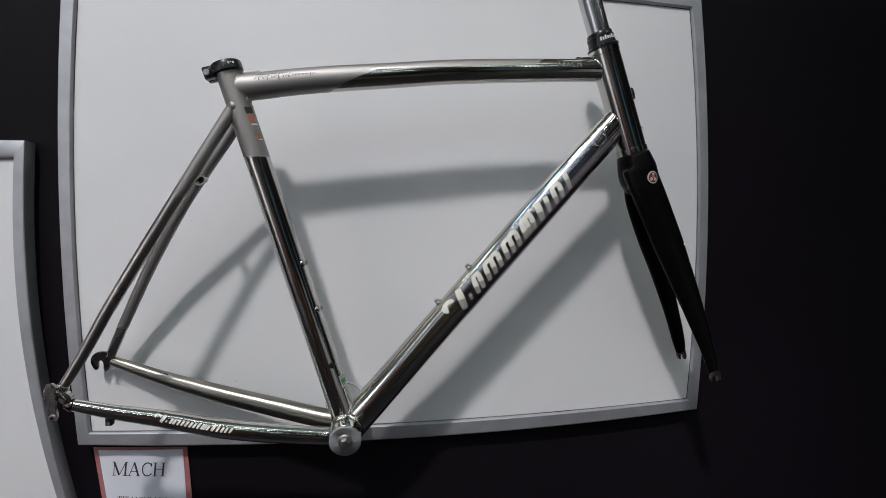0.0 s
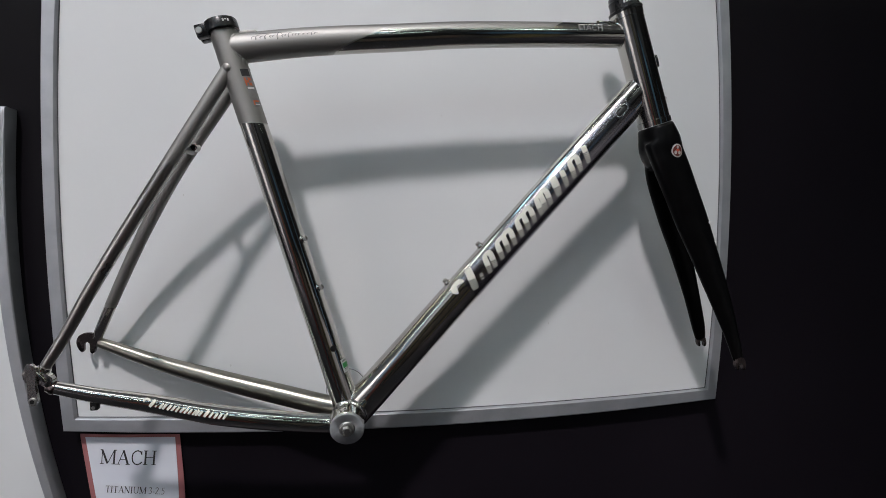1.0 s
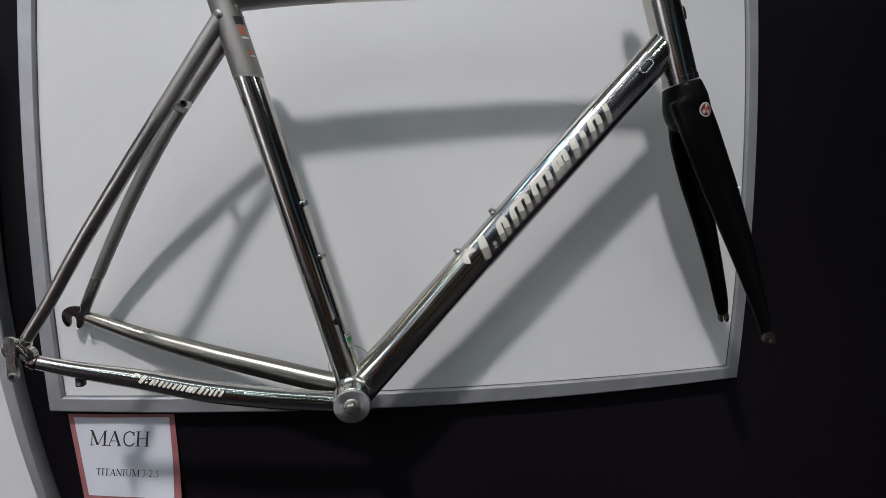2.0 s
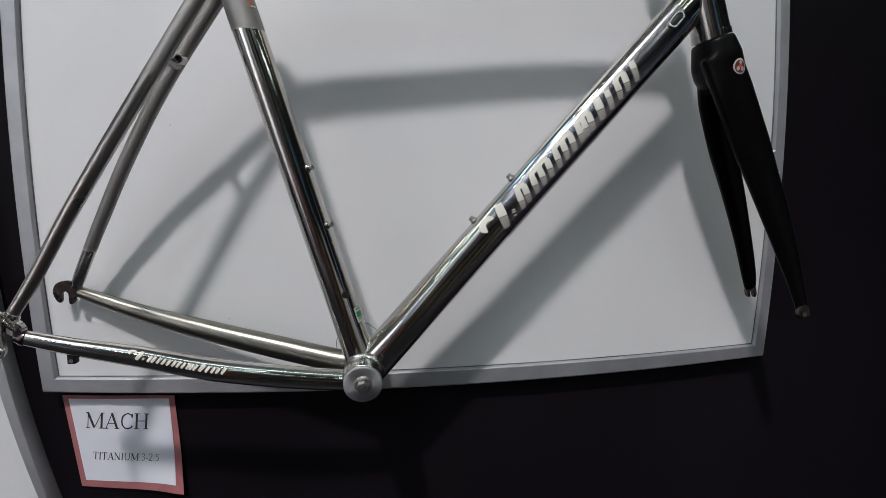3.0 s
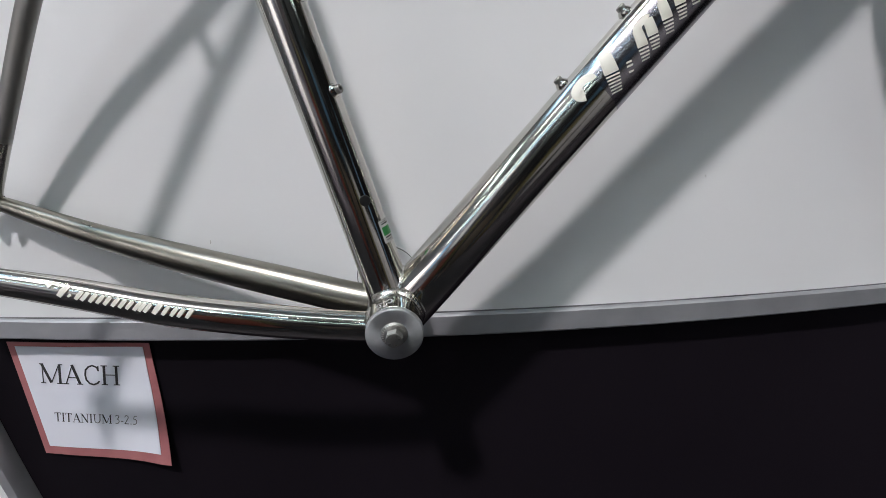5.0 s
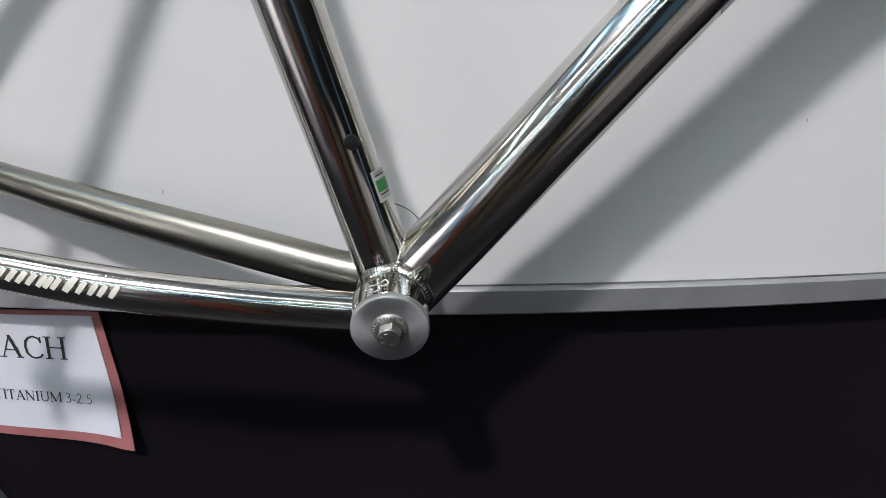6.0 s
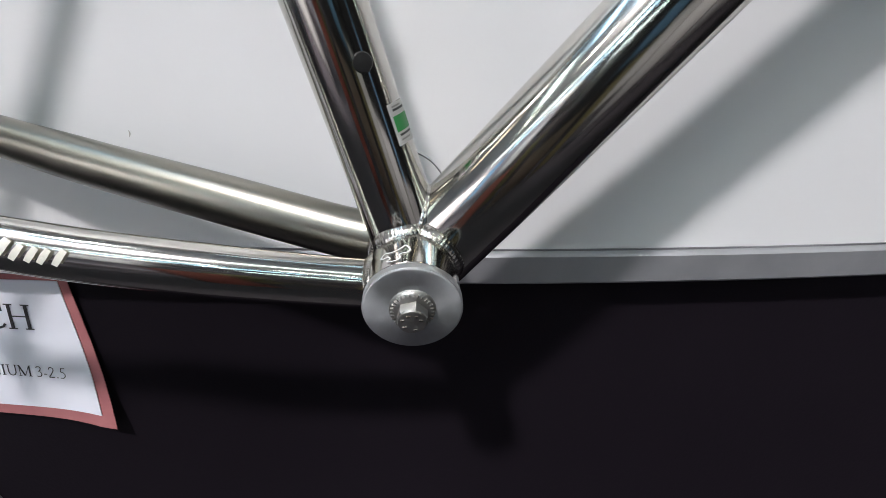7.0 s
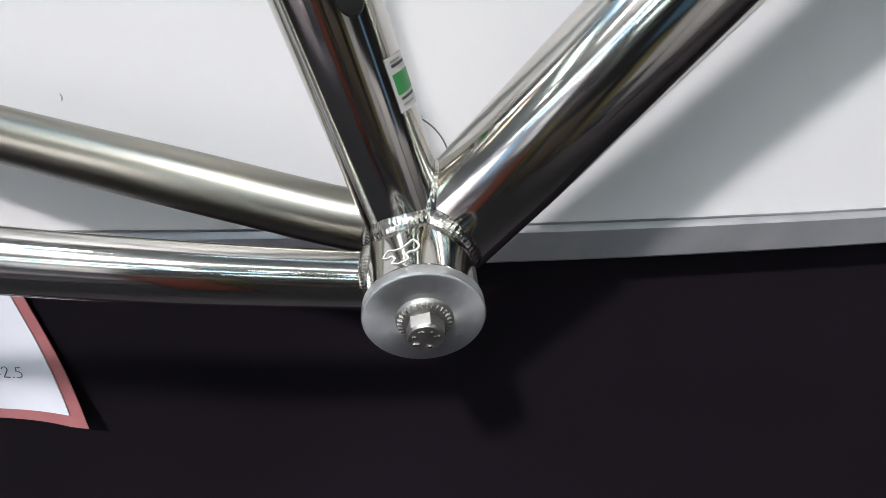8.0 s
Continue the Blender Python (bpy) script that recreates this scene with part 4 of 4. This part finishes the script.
def script(skin, s0, s1, low, high, width, name, parent, label, slant=0.38, striped=False):
    """A row of plain slanted cream bars and lozenges after one hooked flourish; no letters."""
    bm = bmesh.new()
    h, run = high - low, s1 - s0
    gap = (lambda a: a < low + h * 0.40 and (a - low) % 0.0024 < 0.0004 + 0.0010 * (low + h * 0.40 - a) / (h * 0.40)) if striped else None

    def stroke(f, top, foot=0.0, k=1.0, belly=1.0):
        x, a0, a1, b = s0 + run * f, low + h * foot, low + h * top, slant * h
        skin.ribbon(bm, [(x + b * (foot - 0.35), a0, 0.80 * k), (x + b * ((foot + top) / 2 - 0.35), (a0 + a1) / 2, k * belly), (x + b * (top - 0.35), a1, 0.85 * k)], width, gap=gap)

    hook = []
    for i in range(20):
        w = radians(235 - 250 * i / 19)
        hook.append((s0 + run * (0.022 + 0.030 * math.cos(w)), low + h * (0.74 + 0.17 * math.sin(w)), 1.1 - 0.4 * i / 19))
    skin.ribbon(bm, hook, width, gap=gap)
    stroke(0.090, 0.98, 0.0, 1.35)
    stroke(0.150, 0.34, 0.08, 0.6)
    # humped groups of strokes
    for group in ((0.205, 0.245), (0.300, 0.350, 0.400), (0.455, 0.505, 0.555), (0.608, 0.642, 0.680), (0.868, 0.918)):
        for f in group:
            stroke(f, 0.70)
        for f0, f1 in zip(group, group[1:]) if striped else ():
            pts = []
            for i in range(9):
                w = math.pi * (1 - i / 8)
                pts.append((s0 + run * ((f0 + f1) / 2 + (f1 - f0) / 2 * math.cos(w)) + slant * h * 0.36, low + h * (0.68 + 0.09 * math.sin(w)), 0.75))
            skin.ribbon(bm, pts, width, gap=gap)
    for f, top, k in ((0.745, 0.90, 1.3), (0.808, 0.74, 1.0), (0.978, 0.76, 1.0)):
        stroke(f, top, 0.0, k)
    part(name, bm, CREAM, parent, label)


s_a = (Vector((0.4300, YF, 1.3222)) - DT_FOOT).dot(DT_D)
s_b = (Vector((0.6270, YF, 1.5160)) - DT_FOOT).dot(DT_D)
dt_skin.lift = 0.00015
bm = bmesh.new()
dt_skin.patch(bm, s_a + 0.014, s_b + 0.092, -0.0345, 0.0185, 44)
part("decal_film", bm, DECAL_FILM, down_tube, "thin satin film under the emblem")
dt_skin.lift = 0.0004
script(dt_skin, s_a, s_b, -0.0105, 0.0205, 0.0088, "down_tube_emblem", down_tube, "row of cream slanted strokes, faded to stripes below", 0.46, True)
acc = [(abs(p.x - 0.120), i) for i, p in enumerate(cs_near)], [(abs(p.x - 0.022), i) for i, p in enumerate(cs_near)]
near_stay = [o for o in bike.children if o.name.startswith("chain_stay") and "bridge" not in o.name][0]
rev_skin = Skin(cs_near[::-1], CS_RAD[::-1])
r_a = rev_skin.at[len(cs_near) - 1 - min(acc[1])[1]]
r_b = rev_skin.at[len(cs_near) - 1 - min(acc[0])[1]]
script(rev_skin, r_a, r_b, 0.0012, 0.0114, 0.0033, "stay_emblem", near_stay, "small row of cream slanted strokes", 0.45)

# ---- stickers and marks on the tubes ----
def st_at(z):
    return (z - BB.z) / ST_D.z


def sticker(skin, parent, rows, label, name="sticker"):
    """Rows of (s0, s1, a0, a1, material); the first is the sheet, the rest lie on it."""
    base = None
    for k, (s0, s1, a0, a1, m) in enumerate(rows):
        skin.lift = 0.0003 + 0.00018 * min(k, 1)
        bm = bmesh.new()
        skin.patch(bm, s0, s1, a0, a1, 8)
        ob = part(name if k == 0 else "print", bm, m, base or parent, label if k == 0 else "")
        base = base or ob
    skin.lift = 0.0004


u = st_at
sticker(st_skin, seat_tube, [(u(1.561), u(1.609), 0.0095, 0.0250, CLEAR), (u(1.600), u(1.609), 0.0085, 0.0210, BLACK_INK),
                             (u(1.588), u(1.598), 0.0100, 0.0122, ORANGE), (u(1.5945), u(1.598), 0.0150, 0.0200, ORANGE), (u(1.588), u(1.5915), 0.0150, 0.0200, ORANGE),
                             (u(1.5915), u(1.5945), 0.0122, 0.0160, ORANGE), (u(1.5835), u(1.5860), 0.0110, 0.0215, WHITE_INK),
                             (u(1.5630), u(1.5690), 0.0125, 0.0145, ORANGE), (u(1.5670), u(1.5690), 0.0145, 0.0220, ORANGE), (u(1.5630), u(1.5645), 0.0145, 0.0220, WHITE_INK)],
        "transparent tube sticker with dark and orange print")
sticker(st_skin, seat_tube, [(u(1.1972), u(1.2155), 0.0145, 0.0285, LABEL_FILM), (u(1.2030), u(1.2100), 0.0160, 0.0285, GREEN),
                             (u(1.2120), u(1.2130), 0.0170, 0.0270, BLACK_INK), (u(1.2136), u(1.2143), 0.0170, 0.0240, CLEAR),
                             (u(1.2010), u(1.2020), 0.0170, 0.0270, BLACK_INK), (u(1.1990), u(1.1998), 0.0170, 0.0245, CLEAR)],
        "white and green sticker")

# strokes of plain capitals and figures: lists of (line, width), cap height 1
GLYPH = {}
GLYPH["M"] = (0.98, [([(0.12, 0), (0.12, 1)], 0.05), ([(0.10, 1), (0.46, 0.04)], 0.13), ([(0.47, 0.04), (0.83, 1)], 0.045), ([(0.84, 0), (0.84, 1)], 0.12), ([(0.02, 0.015), (0.24, 0.015)], 0.035), ([(0.70, 0.015), (0.97, 0.015)], 0.035), ([(0.0, 0.985), (0.14, 0.985)], 0.035), ([(0.82, 0.985), (0.97, 0.985)], 0.035)])
GLYPH["A"] = (0.80, [([(0.10, 0), (0.40, 1)], 0.045), ([(0.38, 1), (0.69, 0)], 0.13), ([(0.20, 0.34), (0.58, 0.34)], 0.045), ([(0.0, 0.015), (0.22, 0.015)], 0.035), ([(0.55, 0.015), (0.80, 0.015)], 0.035)])
GLYPH["C"] = (0.74, [([(0.66, 0.72), (0.60, 0.90), (0.42, 0.99), (0.26, 0.92), (0.14, 0.76), (0.11, 0.50), (0.15, 0.24), (0.28, 0.06), (0.44, 0.01), (0.60, 0.08), (0.68, 0.20)], 0.085), ([(0.655, 0.70), (0.655, 0.98)], 0.035)])
GLYPH["H"] = (0.82, [([(0.15, 0), (0.15, 1)], 0.12), ([(0.65, 0), (0.65, 1)], 0.12), ([(0.15, 0.52), (0.65, 0.52)], 0.045), ([(0.02, 0.015), (0.28, 0.015)], 0.035), ([(0.52, 0.015), (0.78, 0.015)], 0.035), ([(0.02, 0.985), (0.28, 0.985)], 0.035), ([(0.52, 0.985), (0.78, 0.985)], 0.035)])
GLYPH["T"] = (0.68, [([(0.32, 0), (0.32, 1)], 0.12), ([(0.03, 0.98), (0.61, 0.98)], 0.05), ([(0.04, 0.78), (0.04, 0.99)], 0.035), ([(0.60, 0.78), (0.60, 0.99)], 0.035), ([(0.20, 0.015), (0.44, 0.015)], 0.035)])
GLYPH["I"] = (0.38, [([(0.17, 0), (0.17, 1)], 0.12), ([(0.04, 0.015), (0.30, 0.015)], 0.035), ([(0.04, 0.985), (0.30, 0.985)], 0.035)])
GLYPH["N"] = (0.82, [([(0.13, 0), (0.13, 1)], 0.05), ([(0.11, 1), (0.66, 0.03)], 0.13), ([(0.67, 0), (0.67, 1)], 0.05), ([(0.02, 0.015), (0.25, 0.015)], 0.035), ([(0.0, 0.985), (0.14, 0.985)], 0.035), ([(0.55, 0.985), (0.78, 0.985)], 0.035)])
GLYPH["U"] = (0.82, [([(0.14, 1), (0.14, 0.32), (0.20, 0.10), (0.38, 0.015), (0.56, 0.09), (0.65, 0.30), (0.66, 1)], 0.085), ([(0.02, 0.985), (0.27, 0.985)], 0.035), ([(0.55, 0.985), (0.78, 0.985)], 0.035)])
GLYPH["3"] = (0.54, [([(0.06, 0.84), (0.16, 0.97), (0.32, 0.96), (0.39, 0.80), (0.32, 0.62), (0.20, 0.53), (0.36, 0.47), (0.43, 0.28), (0.34, 0.08), (0.18, 0.02), (0.05, 0.08)], 0.075)])
GLYPH["2"] = (0.54, [([(0.06, 0.76), (0.13, 0.93), (0.27, 0.98), (0.40, 0.86), (0.40, 0.68), (0.25, 0.38), (0.06, 0.05)], 0.075), ([(0.04, 0.045), (0.46, 0.045)], 0.09)])
GLYPH["5"] = (0.54, [([(0.44, 0.95), (0.18, 0.95), (0.12, 0.60), (0.30, 0.58), (0.43, 0.42), (0.42, 0.20), (0.28, 0.04), (0.06, 0.04)], 0.075)])
GLYPH["-"] = (0.36, [([(0.04, 0.30), (0.28, 0.30)], 0.08)])
GLYPH["."] = (0.28, [([(0.08, 0.05), (0.18, 0.05)], 0.10)])
GLYPH[" "] = (0.28, [])


def words(text):
    x, out = 0.0, []
    for ch in text:
        adv, strokes = GLYPH[ch]
        out += [([(px + x, py) for px, py in line], wd) for line, wd in strokes]
        x += adv
    return x, out


# pale model letters on the top tube, and a dark handwritten mark
tt_skin = Skin(tt_path, TT_RAD, oval=OVAL_TOP)


def tt_at(x):
    k = min(range(len(tt_path)), key=lambda i: abs(tt_path[i].x - x))
    return tt_skin.at[k] + (x - tt_path[k].x)


total, strokes = words("MACH")
k = 0.0375 / total
bm = bmesh.new()
for line, wd in strokes:
    if wd > 0.04:
        tt_skin.ribbon(bm, [(tt_at(0.6085) + px * k, 0.0015 + py * 0.0082, 1.0) for px, py in line], max(wd, 0.1) * 0.0125, 0.001)
part("top_tube_letters", bm, CLEAR, top_tube, "pale grey block letters")
rng = random.Random(5)
bm = bmesh.new()
line, s_pen = [], 0.0
for i in range(17):
    wide, tall = rng.uniform(0.0036, 0.0062), 0.0052 if i in (1, 6) else 0.0034 if i in (3, 9) else rng.uniform(0.0012, 0.0024)
    for j in range(8):
        w = 2 * math.pi * j / 8
        line.append((tt_at(0.167) + s_pen + wide * (j / 8 - 0.34 * math.sin(w)), 0.0066 - 0.0012 * i / 17 - tall * math.cos(w) * (0.6 if i % 3 else 1.0), 0.75 + 0.45 * math.sin(w)))
    s_pen += wide
tt_skin.ribbon(bm, line, 0.0008, 0.0004)
tt_skin.ribbon(bm, [(tt_at(0.164), 0.0135, 0.7), (tt_at(0.185), 0.0118, 1.0), (tt_at(0.212), 0.0112, 0.5)], 0.0008, 0.001)
part("pen_mark", bm, BLACK_INK, top_tube, "dark handwritten scrawl")

# round badge on the fork, small marks
BC = Vector((0.7550, 0.0, 1.5170))


def fork_front(x, z):
    """The rounded front of the fork under the badge."""
    off = x - BC.x + 0.003 + 0.33 * (z - BC.z)
    return YF + 0.0004 - 1.12 * math.sqrt(0.0286 ** 2 - 0.9 * off * off)


def badge_disc(cx, cz, radius, lift, thick=0.0034, stretch=1.12):
    bm = bmesh.new()
    rings = []
    for r, dy in ((radius, thick), (radius, 0), (radius * 0.94, -0.0003), (radius * 0.7, -0.0003), (radius * 0.4, -0.0003), (radius * 0.1, -0.0003)):
        ring = []
        for k in range(32):
            w = 2 * math.pi * k / 32
            x, z = BC.x + cx + r * math.cos(w), BC.z + cz + r * stretch * math.sin(w)
            ring.append(bm.verts.new((x, fork_front(x, z) - lift + dy, z)))
        rings.append(ring)
    for r0, r1 in zip(rings, rings[1:]):
        for k in range(32):
            bm.faces.new((r0[k], r0[(k + 1) % 32], r1[(k + 1) % 32], r1[k]))
    bm.faces.new(rings[-1])
    return bm


badge = part("badge", badge_disc(0, 0, 0.0088, 0.0012), BADGE_RIM, fork, "round dark red badge with a pale rim")
part("badge_field", badge_disc(0, 0, 0.0071, 0.0015), DEEP_RED, badge)
for dx, dz, r in ((-0.0030, -0.0028, 0.0021), (0.0030, -0.0028, 0.0021), (0.0, 0.0048, 0.0018)):
    part("badge_spot", badge_disc(dx, dz, r, 0.0018, stretch=1.3), BADGE_RIM, badge)
part("badge_spot", badge_disc(0, 0.0006, 0.0026, 0.0018, stretch=0.8), RED, badge)

for q, r in (((0.8085, -0.1215, 1.4130), 0.0020), ((0.8170, -0.1225, 1.3860), 0.0009), ((0.8215, -0.1230, 1.3690), 0.0009)):
    part("blade_mark", turned(q, (0.85, -0.5, 0.2), [(-0.004, r), (0.0018, r), (0.0020, r * 0.4)], 16), WHITE_INK, fork, "small white mark")

for hung in (bike, clamp, headset, fork, plug):
    hung.matrix_world = HANG @ Matrix.Translation(ORIGIN[hung.name])
# the plug sags a little in the shell
DISC = Vector((BB.x, D0, BB.z))
plug.matrix_world = HANG @ Matrix.Translation(DISC + Vector((0, 0, -0.0013))) @ Matrix.Rotation(radians(8), 4, "X") @ Matrix.Translation(ORIGIN[plug.name] - DISC)

# ---- paper sign on the wall ----
sign = thing("paper_sign", "white printed paper on faded red card taped to the wall", "sign", (-0.06, W0, 0.912))


def sheet_y(x, z, lift=0.0):
    q = max(0.0, min(1.0, (x + 0.075) / 0.085)) ** 2 * max(0.0, min(1.0, (1.035 - z) / 0.10)) ** 2
    return W0 - 0.0022 - 0.010 * q - 0.0016 * math.sin((x + 0.14) * 24) ** 2 - lift


def sheet(tl, tr, br, bl, lift, thick=0.0007, n=20):
    bm = bmesh.new()
    tl, tr, br, bl = (Vector(p) for p in (tl, tr, br, bl))
    grid = []
    for i in range(n + 1):
        row = []
        for j in range(n + 1):
            p = (tl.lerp(tr, i / n)).lerp(bl.lerp(br, i / n), j / n)
            row.append([bm.verts.new((p.x, sheet_y(p.x, p.y, lift + o), p.y)) for o in (thick, 0)])
        grid.append(row)
    for i in range(n):
        for j in range(n):
            for o in (0, 1):
                bm.faces.new((grid[i][j][o], grid[i + 1][j][o], grid[i + 1][j + 1][o], grid[i][j + 1][o]))
    rim = [grid[i][0] for i in range(n)] + [grid[n][j] for j in range(n)] + [grid[i][n] for i in range(n, 0, -1)] + [grid[0][j] for j in range(n, 0, -1)]
    for a, b in zip(rim, rim[1:] + rim[:1]):
        bm.faces.new((a[0], b[0], b[1], a[1]))
    return bm


part("card_backing", sheet((-0.1355, 1.0908), (0.0110, 1.0822), (0.0215, 0.9400), (-0.1172, 0.9588), 0.0), PINK, sign, "faded red card")
paper = part("paper", sheet((-0.1272, 1.0856), (0.0042, 1.0784), (0.0105, 0.9532), (-0.1108, 0.9679), 0.0009), PAPER, sign, "white printed sheet")


def printed(text, start, end, height, name):
    total, strokes = words(text)
    a, b = Vector(start), Vector(end)
    e = (b - a) / total
    up2 = Vector((-e.y, e.x)).normalized() * height
    bm = bmesh.new()
    for line, wd in strokes:
        pts = [a + e * x + up2 * y for x, y in line]
        wd = max(wd * height, height * 0.05)
        rows = []
        for i, p in enumerate(pts):
            d = (pts[min(i + 1, len(pts) - 1)] - pts[max(i - 1, 0)]).normalized()
            nrm = Vector((-d.y, d.x)) * wd / 2
            rows.append([bm.verts.new((q.x, sheet_y(q.x, q.y, 0.0020), q.y)) for q in (p + nrm, p - nrm)])
        for r0, r1 in zip(rows, rows[1:]):
            bm.faces.new((r0[0], r1[0], r1[1], r0[1]))
    part(name, bm, BLACK_INK, paper, "black serif capitals", smooth=False)


printed("MACH", (-0.1070, 1.0433), (-0.0242, 1.0356), 0.0225, "large_print")
printed("TITANIUM 3-2.5", (-0.0998, 0.9978), (-0.0125, 0.9880), 0.0106, "small_print")
